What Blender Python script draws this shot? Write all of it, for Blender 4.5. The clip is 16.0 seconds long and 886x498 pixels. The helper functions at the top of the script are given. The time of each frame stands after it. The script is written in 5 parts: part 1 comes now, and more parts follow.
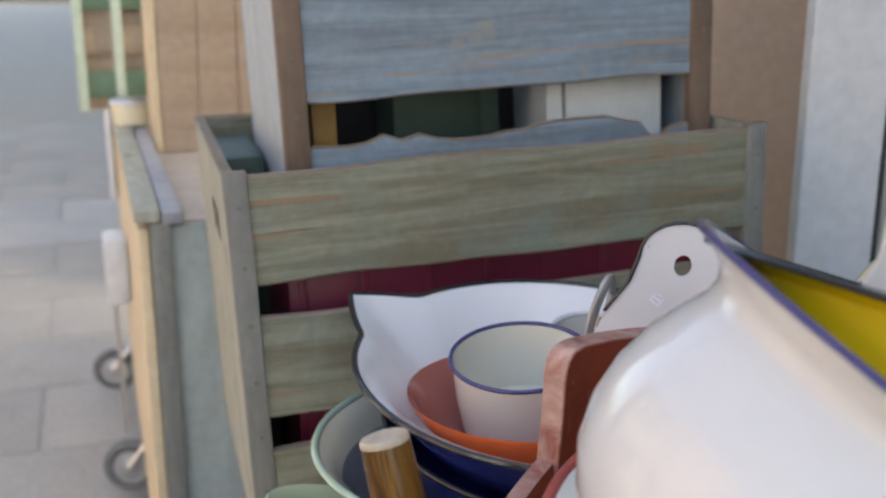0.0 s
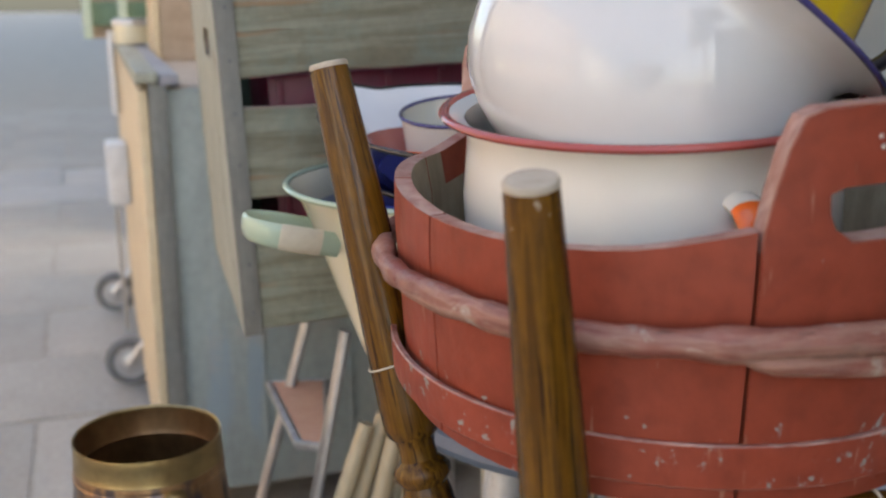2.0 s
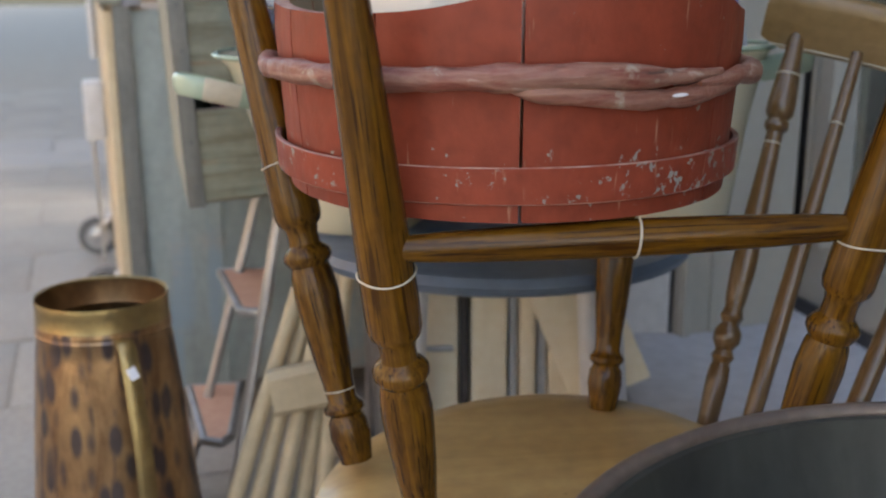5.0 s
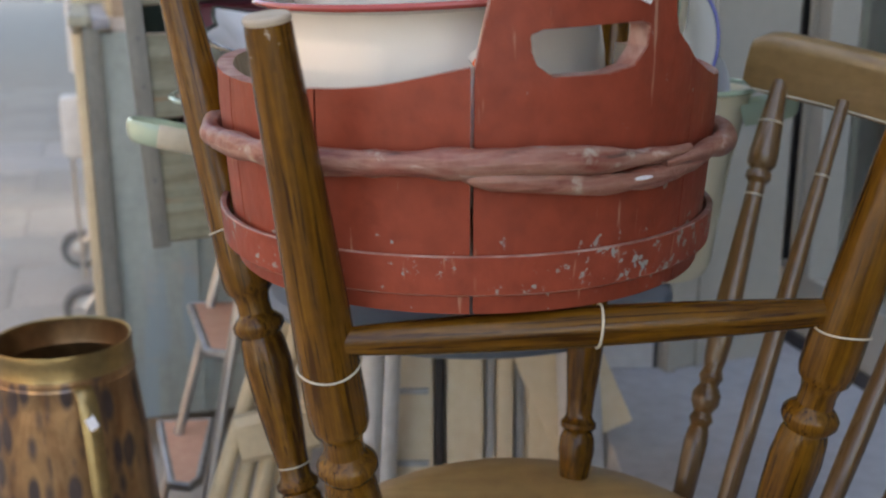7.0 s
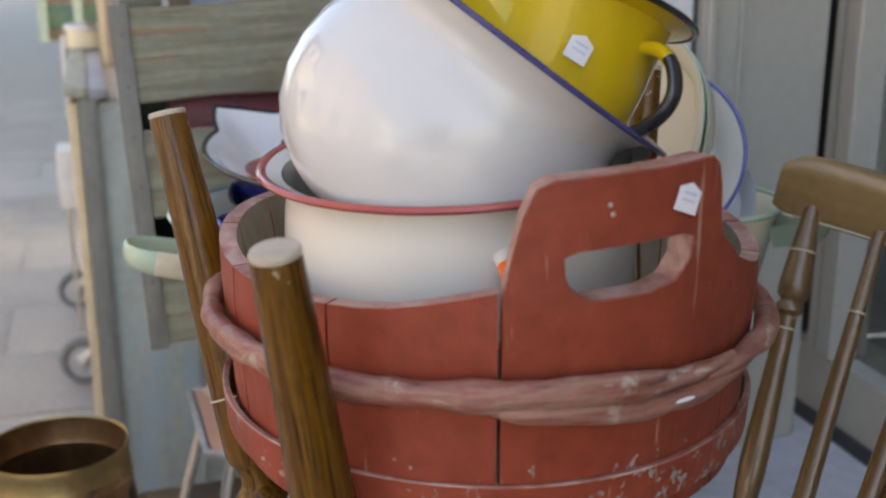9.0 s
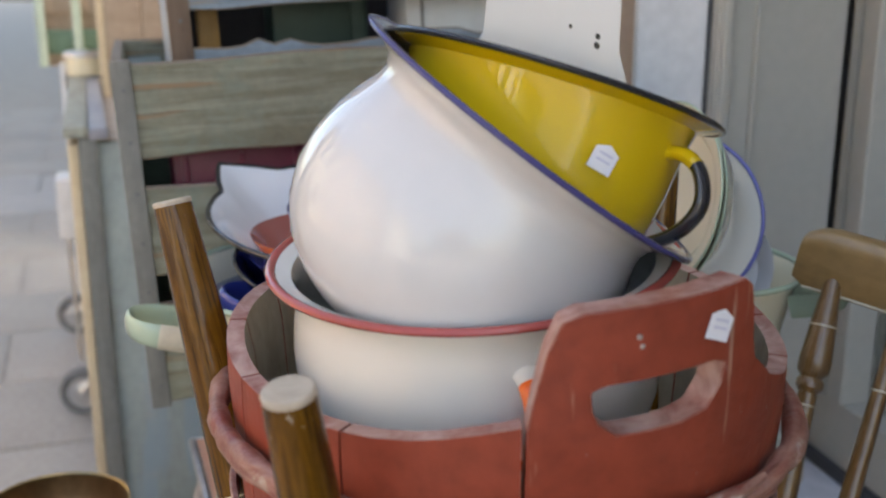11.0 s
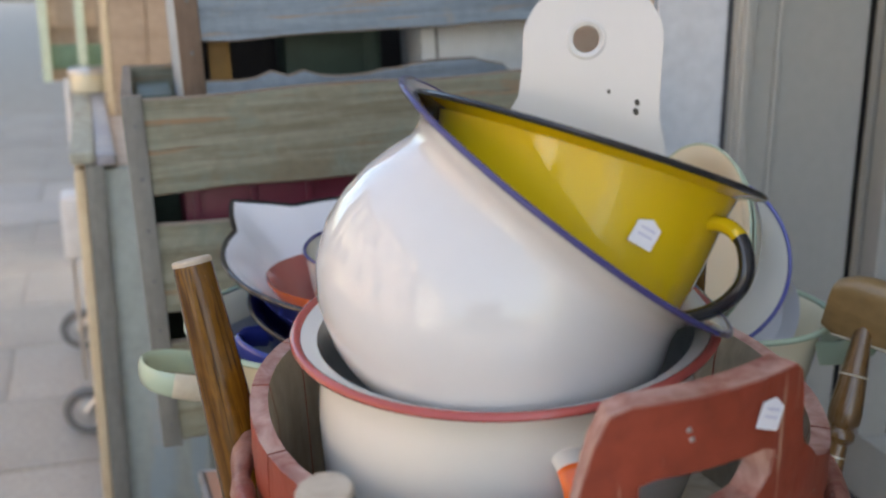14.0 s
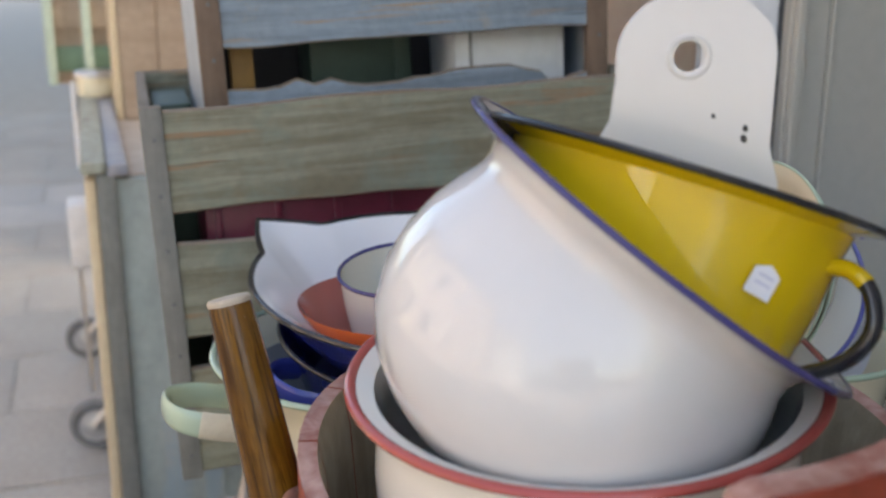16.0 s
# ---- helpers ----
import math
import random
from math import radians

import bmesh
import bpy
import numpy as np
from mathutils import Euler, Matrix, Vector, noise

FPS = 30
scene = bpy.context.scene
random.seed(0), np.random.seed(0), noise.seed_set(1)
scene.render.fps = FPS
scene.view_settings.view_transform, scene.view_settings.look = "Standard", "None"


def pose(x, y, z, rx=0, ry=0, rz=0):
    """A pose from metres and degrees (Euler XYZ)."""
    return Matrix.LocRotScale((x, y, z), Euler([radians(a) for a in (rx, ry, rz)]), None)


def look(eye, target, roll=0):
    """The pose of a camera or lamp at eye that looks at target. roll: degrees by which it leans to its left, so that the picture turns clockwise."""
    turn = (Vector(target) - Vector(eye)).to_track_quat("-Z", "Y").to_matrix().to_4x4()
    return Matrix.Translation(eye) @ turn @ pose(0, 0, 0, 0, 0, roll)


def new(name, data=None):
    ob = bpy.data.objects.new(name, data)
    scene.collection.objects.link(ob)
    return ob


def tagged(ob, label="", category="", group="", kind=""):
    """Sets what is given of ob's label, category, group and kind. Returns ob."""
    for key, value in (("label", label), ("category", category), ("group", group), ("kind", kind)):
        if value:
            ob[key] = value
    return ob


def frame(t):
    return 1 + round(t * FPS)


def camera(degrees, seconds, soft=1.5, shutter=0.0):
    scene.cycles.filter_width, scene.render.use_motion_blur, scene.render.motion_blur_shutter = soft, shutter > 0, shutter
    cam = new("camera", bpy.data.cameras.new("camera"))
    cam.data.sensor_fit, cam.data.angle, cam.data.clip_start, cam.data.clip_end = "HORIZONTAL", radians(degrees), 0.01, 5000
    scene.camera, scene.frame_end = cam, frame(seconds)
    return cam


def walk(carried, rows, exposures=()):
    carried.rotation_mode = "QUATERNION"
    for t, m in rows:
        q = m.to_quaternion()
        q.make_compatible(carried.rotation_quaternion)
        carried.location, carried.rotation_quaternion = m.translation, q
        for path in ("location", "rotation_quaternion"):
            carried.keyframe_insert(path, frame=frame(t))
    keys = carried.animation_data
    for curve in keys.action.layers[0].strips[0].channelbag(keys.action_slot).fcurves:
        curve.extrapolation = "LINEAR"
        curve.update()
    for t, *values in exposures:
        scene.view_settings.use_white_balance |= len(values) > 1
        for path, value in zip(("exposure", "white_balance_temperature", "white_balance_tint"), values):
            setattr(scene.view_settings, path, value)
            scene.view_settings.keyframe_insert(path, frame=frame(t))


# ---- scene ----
cam = camera(46.0, 16.0, soft=2.1)
METRES, EYE, TILT, LEAN, TURN, DEEP = 0.88, 1.084, -14.8, 0.0, 0.0, 1.327
ROWS = [
    (0.0, 0.0, 0.0, 0.0, 0.0, 0.0, -0.0),
    (0.5, 0.0057, -0.0239, -0.0596, -0.01, 0.26, -0.02),
    (1.0, 0.0195, -0.0612, -0.1395, -0.01, 0.54, -0.05),
    (1.5, 0.0343, -0.1038, -0.2119, -0.01, 0.73, 0.1),
    (2.0, 0.0539, -0.1383, -0.2692, -0.03, 0.98, 0.05),
    (2.5, 0.0771, -0.1668, -0.3209, -0.02, 1.01, 0.12),
    (3.0, 0.1002, -0.1926, -0.3615, 0.02, 0.98, 0.16),
    (3.5, 0.1179, -0.22, -0.3866, 0.03, 0.97, 0.18),
    (4.0, 0.1346, -0.2422, -0.4082, 0.02, 0.89, 0.23),
    (5.2, 0.1755, -0.261, -0.442, 0.06, 0.6, 0.2),
    (6.5, 0.2028, -0.2358, -0.4077, 0.09, 0.28, 0.16),
    (7.0, 0.2072, -0.219, -0.3709, 0.05, 0.13, 0.15),
    (7.5, 0.2073, -0.2015, -0.3335, 0.05, 0.01, 0.15),
    (8.0, 0.2034, -0.1877, -0.2963, 0.03, -0.06, 0.14),
    (8.5, 0.198, -0.1792, -0.2595, 0.0, -0.11, 0.12),
    (9.0, 0.1923, -0.1741, -0.2258, -0.01, -0.14, 0.13),
    (9.5, 0.1878, -0.1672, -0.2002, -0.04, -0.09, 0.07),
    (10.0, 0.1861, -0.1606, -0.1813, -0.06, -0.06, 0.05),
    (12.5, 0.1678, -0.1469, -0.1216, -0.13, 0.03, 0.02),
    (13.0, 0.1649, -0.1441, -0.1139, -0.14, 0.04, 0.01),
    (13.5, 0.1621, -0.14, -0.1092, -0.14, 0.01, 0.01),
    (14.0, 0.158, -0.1345, -0.1051, -0.14, -0.01, -0.01),
    (14.5, 0.1529, -0.1243, -0.101, -0.13, -0.05, -0.01),
    (15.0, 0.1443, -0.1095, -0.0939, -0.12, -0.11, -0.0),
    (15.5, 0.1312, -0.0917, -0.0862, -0.12, -0.12, -0.04),
    (16.0, 0.1125, -0.0719, -0.0775, -0.12, -0.17, -0.04),
]
walk(cam, [(t, pose(0, 0, EYE, TILT, LEAN, TURN) @ pose(METRES * x, METRES * DEEP * y, METRES * z, 90 + pitch / DEEP, roll / DEEP, yaw / DEEP)) for t, x, y, z, yaw, pitch, roll in ROWS],
     ((0.0, 1.50, 7350, 8.0), (16.0, 1.50, 7350, 8.0)))
cam.data.dof.use_dof = True
cam.data.dof.focus_distance = 0.72
cam.data.dof.aperture_fstop = 6.8

# ---- light ----
sky = bpy.data.worlds.new("sky")
scene.world = sky
sky.use_nodes = True
wn = sky.node_tree
air = wn.nodes.new("ShaderNodeTexSky")
air.sky_type = "NISHITA"
air.sun_disc = False
air.sun_elevation = radians(42)
air.sun_rotation = radians(112)
air.air_density, air.dust_density, air.ozone_density = 1.0, 3.5, 1.0
wn.links.new(air.outputs[0], wn.nodes["Background"].inputs[0])
wn.nodes["Background"].inputs[1].default_value = 0.235
sun = new("sun", bpy.data.lights.new("sun", "SUN"))
# the sun stands behind the shop: the goods lie in its shade, the houses across the street are lit
sun.data.energy, sun.data.angle, sun.data.color = 3.1, radians(0.5), (1.0, 0.965, 0.92)
sun.matrix_world = look((6.89, -2.78, 6.69), (0.0, 0.0, 0.0))


# ---- materials ----
def mat(name, c1, c2=None, rough=0.5, grain=(8, 8, 8), amount=0.5, bump=0.15, metal=0.0, coat=0.0, fine=60.0,
        wear=None, wear_size=12.0, wear_cut=0.62, wear_zone=None, spec=0.5, vary=0.0, cells=None, speckle=0.22, streak=None, wear_soft=0.03, crack=None, coat_rough=0.06):
    """Two-tone surface with grain, fine speckle, optional worn patches and relief."""
    m = bpy.data.materials.new(name)
    m.use_nodes = True
    t = m.node_tree
    n, l = t.nodes, t.links
    p = n["Principled BSDF"]
    co = n.new("ShaderNodeTexCoord")
    mp = n.new("ShaderNodeMapping")
    mp.inputs["Scale"].default_value = grain
    l.new(co.outputs["Object"], mp.inputs["Vector"])
    big = n.new("ShaderNodeTexNoise")
    big.inputs["Scale"].default_value = 1.0
    big.inputs["Detail"].default_value = 6
    big.inputs["Roughness"].default_value = 0.62
    big.inputs["Distortion"].default_value = 0.6
    l.new(mp.outputs[0], big.inputs["Vector"])
    small = n.new("ShaderNodeTexNoise")
    small.inputs["Scale"].default_value = fine
    small.inputs["Detail"].default_value = 3
    l.new(co.outputs["Object"], small.inputs["Vector"])
    ramp = n.new("ShaderNodeMapRange")
    ramp.inputs[1].default_value, ramp.inputs[2].default_value = 0.5 - 0.5 * (1.05 - amount), 0.5 + 0.5 * (1.05 - amount)
    l.new(big.outputs[0], ramp.inputs[0])
    mix = n.new("ShaderNodeMix")
    mix.data_type = "RGBA"
    mix.inputs["A"].default_value = (*c1, 1)
    mix.inputs["B"].default_value = (*(c2 or [v * 0.8 for v in c1]), 1)
    l.new(ramp.outputs[0], mix.inputs["Factor"])
    out = mix.outputs["Result"]
    if cells:
        vo = n.new("ShaderNodeTexVoronoi")
        vo.inputs["Scale"].default_value = 1.0
        cm = n.new("ShaderNodeMapping")
        cm.inputs["Scale"].default_value = cells[1]
        l.new(co.outputs["Object"], cm.inputs["Vector"])
        l.new(cm.outputs[0], vo.inputs["Vector"])
        cr = n.new("ShaderNodeMapRange")
        cr.inputs[1].default_value, cr.inputs[2].default_value = 0.30, 0.50
        cr.inputs[3].default_value, cr.inputs[4].default_value = 1.0, 0.0
        l.new(vo.outputs["Distance"], cr.inputs[0])
        mc = n.new("ShaderNodeMix")
        mc.data_type = "RGBA"
        mc.inputs["B"].default_value = (*cells[0], 1)
        l.new(cr.outputs[0], mc.inputs["Factor"])
        l.new(out, mc.inputs["A"])
        out = mc.outputs["Result"]
    sp = n.new("ShaderNodeMix")
    sp.data_type, sp.blend_type = "RGBA", "OVERLAY"
    sp.inputs["Factor"].default_value = speckle
    l.new(out, sp.inputs["A"])
    l.new(small.outputs[0], sp.inputs["B"])
    out = sp.outputs["Result"]
    if vary:
        info = n.new("ShaderNodeObjectInfo")
        hv = n.new("ShaderNodeHueSaturation")
        vr = n.new("ShaderNodeMapRange")
        vr.inputs[3].default_value, vr.inputs[4].default_value = 1 - vary, 1 + vary
        l.new(info.outputs["Random"], vr.inputs[0])
        l.new(vr.outputs[0], hv.inputs["Value"])
        l.new(out, hv.inputs["Color"])
        out = hv.outputs[0]
    for streak in [k for k in (streak, crack) if k]:
        sm = n.new("ShaderNodeMapping")
        sm.inputs["Scale"].default_value = streak[1]
        l.new(co.outputs["Object"], sm.inputs["Vector"])
        sn = n.new("ShaderNodeTexNoise")
        sn.inputs["Scale"].default_value = 1.0
        sn.inputs["Detail"].default_value = 4
        l.new(sm.outputs[0], sn.inputs["Vector"])
        sr = n.new("ShaderNodeMapRange")
        sr.inputs[1].default_value, sr.inputs[2].default_value = streak[2], streak[2] + 0.07
        sr.inputs[4].default_value = 0.8
        l.new(sn.outputs[0], sr.inputs[0])
        sx = n.new("ShaderNodeMix")
        sx.data_type = "RGBA"
        sx.inputs["B"].default_value = (*streak[0], 1)
        l.new(sr.outputs[0], sx.inputs["Factor"])
        l.new(out, sx.inputs["A"])
        out = sx.outputs["Result"]
    rough_in = None
    if wear:
        ws = n.new("ShaderNodeTexNoise")
        ws.inputs["Scale"].default_value = wear_size
        ws.inputs["Detail"].default_value = 8
        ws.inputs["Roughness"].default_value = 0.65
        l.new(co.outputs["Object"], ws.inputs["Vector"])
        value = ws.outputs[0]
        if wear_zone:
            sep = n.new("ShaderNodeSeparateXYZ")
            l.new(co.outputs["Object"], sep.inputs[0])
            for lo, hi, gain, axis in wear_zone:
                zr = n.new("ShaderNodeMapRange")
                zr.inputs[1].default_value, zr.inputs[2].default_value = lo, hi
                zr.inputs[3].default_value, zr.inputs[4].default_value = 0, gain
                l.new(sep.outputs[axis], zr.inputs[0])
                ad = n.new("ShaderNodeMath")
                l.new(value, ad.inputs[0])
                l.new(zr.outputs[0], ad.inputs[1])
                value = ad.outputs[0]
        wr = n.new("ShaderNodeMapRange")
        wr.inputs[1].default_value, wr.inputs[2].default_value = wear_cut, wear_cut + wear_soft
        l.new(value, wr.inputs[0])
        wm = n.new("ShaderNodeMix")
        wm.data_type = "RGBA"
        l.new(wr.outputs[0], wm.inputs["Factor"])
        l.new(out, wm.inputs["A"])
        wm.inputs["B"].default_value = (*wear, 1)
        out = wm.outputs["Result"]
        rr = n.new("ShaderNodeMapRange")
        rr.inputs[3].default_value, rr.inputs[4].default_value = rough, max(rough, 0.7)
        l.new(wr.outputs[0], rr.inputs[0])
        rough_in = rr.outputs[0]
    else:
        rr = n.new("ShaderNodeMapRange")
        rr.inputs[3].default_value, rr.inputs[4].default_value = rough * 0.8, min(1, rough * 1.25)
        l.new(big.outputs[0], rr.inputs[0])
        rough_in = rr.outputs[0]
    l.new(out, p.inputs["Base Color"])
    l.new(rough_in, p.inputs["Roughness"])
    p.inputs["Metallic"].default_value = metal
    p.inputs["Specular IOR Level"].default_value = spec
    p.inputs["Coat Weight"].default_value = coat
    p.inputs["Coat Roughness"].default_value = coat_rough
    if bump:
        bm_ = n.new("ShaderNodeBump")
        bm_.inputs["Strength"].default_value = bump
        bm_.inputs["Distance"].default_value = 0.002
        add = n.new("ShaderNodeMath")
        add.operation = "ADD"
        l.new(big.outputs[0], add.inputs[0])
        l.new(small.outputs[0], add.inputs[1])
        l.new(add.outputs[0], bm_.inputs["Height"])
        l.new(bm_.outputs[0], p.inputs["Normal"])
    return m


def enamel(name, c, rough=0.08, chip=None, cut=0.74):
    return mat(name, c, [v * 0.975 for v in c], rough, (5, 5, 5), 0.2, 0.008, coat=0.30, spec=0.40, fine=90, speckle=0.02, wear=chip, wear_size=26, wear_cut=cut)


M_WHITE = enamel("white_enamel", (0.565, 0.565, 0.565), 0.055)
M_BOWLW = enamel("bright_white_enamel", (0.745, 0.75, 0.775))
M_BEIGEDISH = enamel("ivory_dish_enamel", (0.64, 0.59, 0.43), 0.2)
M_CREAMW = enamel("ivory_enamel", (0.74, 0.725, 0.68))
M_CREAM = enamel("cream_enamel", (0.72, 0.66, 0.48))
M_YELLOW = enamel("yellow_enamel", (0.62, 0.43, 0.012), 0.05)
M_BLUERIM = enamel("blue_rim_enamel", (0.055, 0.052, 0.17), 0.2, (0.03, 0.03, 0.035), 0.66)
M_PALEBLUE = enamel("pale_blue_rim_enamel", (0.13, 0.14, 0.40), 0.2)
M_BLACKRIM = enamel("black_rim_enamel", (0.02, 0.02, 0.024), 0.2, (0.52, 0.50, 0.48), 0.665)
M_REDRIM = enamel("red_rim_enamel", (0.36, 0.068, 0.058), 0.18)
M_ORANGE = enamel("orange_enamel", (0.82, 0.15, 0.028), 0.10)
M_MAROON = enamel("maroon_enamel", (0.38, 0.125, 0.105), 0.12)
M_BLUE = enamel("blue_enamel", (0.03, 0.045, 0.24), 0.12, (0.5, 0.48, 0.44), 0.70)
M_GREENRIM = enamel("green_rim_enamel", (0.365, 0.455, 0.34), 0.18)
M_GREYIN = enamel("grey_enamel", (0.33, 0.34, 0.33), 0.22, (0.62, 0.6, 0.55), 0.66)
M_MUGIN = enamel("mug_inside_enamel", (0.66, 0.65, 0.58), 0.15, (0.5, 0.42, 0.25), 0.72)
M_PLATE = enamel("plate_enamel", (0.63, 0.63, 0.635), 0.16, (0.04, 0.04, 0.045), 0.79)
M_CHIPPED = enamel("chipped_enamel", (0.66, 0.67, 0.70), 0.2, (0.05, 0.05, 0.055), 0.64)
M_REDPAINT = mat("red_paint", (0.285, 0.056, 0.030), (0.215, 0.043, 0.024), 0.44, (26, 26, 7), 0.55, 0.40, fine=70, speckle=0.30, spec=0.26,
                 wear=(0.28, 0.275, 0.26), wear_size=95, wear_cut=0.705, wear_zone=[(0.062, 0.036, 0.100, 2), (-0.02, 0.13, 0.050, 0), (0.014, 0.009, -0.05, 2)], vary=0.06, streak=((0.40, 0.23, 0.16), (150, 150, 14), 0.662))
M_REDWORN = mat("worn_red_paint", (0.19, 0.046, 0.032), (0.315, 0.165, 0.125), 0.42, (18, 18, 150), 0.80, 1.0, fine=90,
                wear=(0.42, 0.35, 0.29), wear_size=30, wear_cut=0.595, wear_soft=0.06, streak=((0.075, 0.04, 0.03), (26, 26, 210), 0.63), crack=((0.50, 0.40, 0.35), (34, 34, 120), 0.66))
M_REDEDGE = mat("rubbed_red_edge", (0.24, 0.074, 0.056), (0.47, 0.31, 0.265), 0.45, (46, 46, 46), 0.75, 0.5, fine=90)
M_TUBIN = mat("bare_tub_wood", (0.37, 0.32, 0.235), (0.21, 0.17, 0.115), 0.6, (40, 40, 5), 0.55, 0.4, fine=80)
M_LEG = mat("varnished_brown_wood", (0.168, 0.077, 0.008), (0.068, 0.028, 0.005), 0.20, (210, 210, 8), 0.70, 0.18, coat=0.16, coat_rough=0.08, fine=120, spec=0.22, streak=((0.022, 0.008, 0.003), (420, 420, 13), 0.575),
            wear=(0.42, 0.36, 0.29), wear_size=150, wear_cut=0.765, wear_zone=[(0.40, 0.475, 0.16, 2)], crack=((0.035, 0.013, 0.004), (90, 90, 6), 0.60))
M_LEGX = mat("varnished_rail_wood", (0.160, 0.072, 0.007), (0.055, 0.021, 0.004), 0.20, (210, 210, 9), 0.70, 0.15, coat=0.14, coat_rough=0.08, fine=120, spec=0.20, streak=((0.02, 0.007, 0.003), (420, 420, 14), 0.575),
             crack=((0.030, 0.010, 0.004), (80, 80, 9), 0.58))
M_TIP = mat("sawn_end_wood", (0.52, 0.46, 0.38), (0.34, 0.28, 0.21), 0.8, (60, 60, 60), 0.5, 0.3)
M_SEAT = mat("waxed_seat_wood", (0.53, 0.365, 0.155), (0.37, 0.225, 0.082), 0.3, (4, 26, 26), 0.6, 0.12, coat=0.25, fine=60,
             wear=(0.17, 0.095, 0.035), wear_size=15, wear_cut=0.64, wear_soft=0.08)
M_CREST = mat("golden_brown_wood", (0.285, 0.18, 0.075), (0.20, 0.12, 0.045), 0.38, (5, 45, 45), 0.6, 0.1, coat=0.35, fine=90)
M_SPIN = mat("spindle_wood", (0.165, 0.092, 0.034), (0.085, 0.042, 0.015), 0.27, (60, 60, 5), 0.6, 0.1, coat=0.4, fine=90)
M_BAND = mat("cream_rubber_band", (0.58, 0.53, 0.41), (0.5, 0.45, 0.34), 0.7, (90, 90, 90), 0.5, 0.1)
M_COPPER = mat("hammered_copper", (0.42, 0.265, 0.135), (0.21, 0.115, 0.06), 0.30, (30, 30, 9), 0.75, 0.6, metal=0.8, fine=70,
               cells=((0.105, 0.085, 0.085), (50, 50, 19)), streak=((0.14, 0.10, 0.085), (60, 60, 12), 0.60))
M_BRASS = mat("aged_brass", (0.38, 0.285, 0.13), (0.24, 0.175, 0.085), 0.33, (30, 30, 30), 0.55, 0.15, metal=0.9, fine=70)
M_JUGIN = mat("dark_copper_inside", (0.30, 0.17, 0.08), (0.13, 0.07, 0.03), 0.4, (20, 20, 12), 0.6, 0.2, metal=0.8)
M_GREENWOOD = mat("weathered_green_wood", (0.245, 0.252, 0.19), (0.165, 0.148, 0.098), 0.62, (3.5, 60, 55), 0.85, 1.0, fine=90,
                  wear=(0.175, 0.225, 0.19), wear_size=9, wear_cut=0.52, wear_soft=0.22, vary=0.10, streak=((0.27, 0.155, 0.08), (5, 40, 85), 0.60), crack=((0.07, 0.06, 0.045), (6, 90, 190), 0.645))
M_BARE = mat("bare_worn_edge_wood", (0.25, 0.20, 0.155), (0.16, 0.125, 0.09), 0.75, (4, 50, 50), 0.65, 0.5)
M_GREYPOST = mat("weathered_grey_wood", (0.225, 0.225, 0.205), (0.14, 0.135, 0.12), 0.7, (45, 45, 6), 0.6, 0.5, fine=70)
M_PANEL = mat("pale_green_end_board", (0.38, 0.385, 0.32), (0.26, 0.25, 0.19), 0.66, (40, 9, 9), 0.6, 0.5, fine=60, crack=((0.17, 0.13, 0.09), (30, 8, 40), 0.62))
M_BLUEWOOD = mat("weathered_blue_wood", (0.245, 0.31, 0.37), (0.165, 0.20, 0.235), 0.60, (3.5, 60, 55), 0.80, 1.0, fine=90,
                 wear=(0.30, 0.28, 0.23), wear_size=13, wear_cut=0.60, wear_soft=0.12, vary=0.06, streak=((0.34, 0.24, 0.15), (5, 46, 95), 0.62), crack=((0.08, 0.085, 0.09), (6, 90, 190), 0.66))
M_BLUEPANEL = mat("pale_blue_end_board", (0.40, 0.44, 0.47), (0.30, 0.34, 0.38), 0.6, (30, 6, 6), 0.5, 0.35, fine=60,
                  wear=(0.09, 0.16, 0.30), wear_size=5, wear_cut=0.60)
M_BROWNPOST = mat("brown_batten_wood", (0.20, 0.135, 0.095), (0.12, 0.08, 0.055), 0.65, (45, 45, 6), 0.6, 0.4)
M_OCHRE = mat("ochre_batten_wood", (0.36, 0.20, 0.05), (0.24, 0.13, 0.035), 0.5, (45, 45, 6), 0.6, 0.3)
M_CRIMSON = mat("crimson_plastic", (0.16, 0.010, 0.035), (0.13, 0.008, 0.028), 0.4, (6, 6, 6), 0.4, 0.04)
M_DARKGREEN = mat("dark_green_board", (0.035, 0.065, 0.045), (0.025, 0.045, 0.032), 0.5, (8, 8, 8), 0.4, 0.1)
M_WHITEBOX = mat("white_painted_board", (0.72, 0.73, 0.72), (0.64, 0.65, 0.64), 0.5, (8, 8, 8), 0.5, 0.08)
M_PINE = mat("raw_pine", (0.65, 0.535, 0.365), (0.55, 0.42, 0.26), 0.6, (40, 40, 5), 0.55, 0.25)
M_CABINET = mat("worn_blue_green_paint", (0.375, 0.415, 0.385), (0.275, 0.30, 0.275), 0.55, (16, 16, 3), 0.72, 0.3, fine=60,
                wear=(0.40, 0.37, 0.32), wear_size=8, wear_cut=0.57, wear_soft=0.12, streak=((0.28, 0.35, 0.39), (22, 22, 2.2), 0.56))
M_RAIL = mat("grey_violet_paint", (0.24, 0.24, 0.28), (0.40, 0.39, 0.37), 0.55, (10, 10, 10), 0.55, 0.3)
M_BEIGE = mat("bare_beige_board", (0.50, 0.42, 0.34), (0.42, 0.33, 0.25), 0.65, (6, 30, 30), 0.55, 0.25)
M_PLANK = mat("old_brown_plank", (0.41, 0.31, 0.225), (0.31, 0.225, 0.155), 0.65, (35, 35, 5), 0.55, 0.3)
M_GREENSLAT = mat("green_slat_paint", (0.16, 0.25, 0.16), (0.11, 0.17, 0.11), 0.5, (30, 30, 6), 0.5, 0.2)
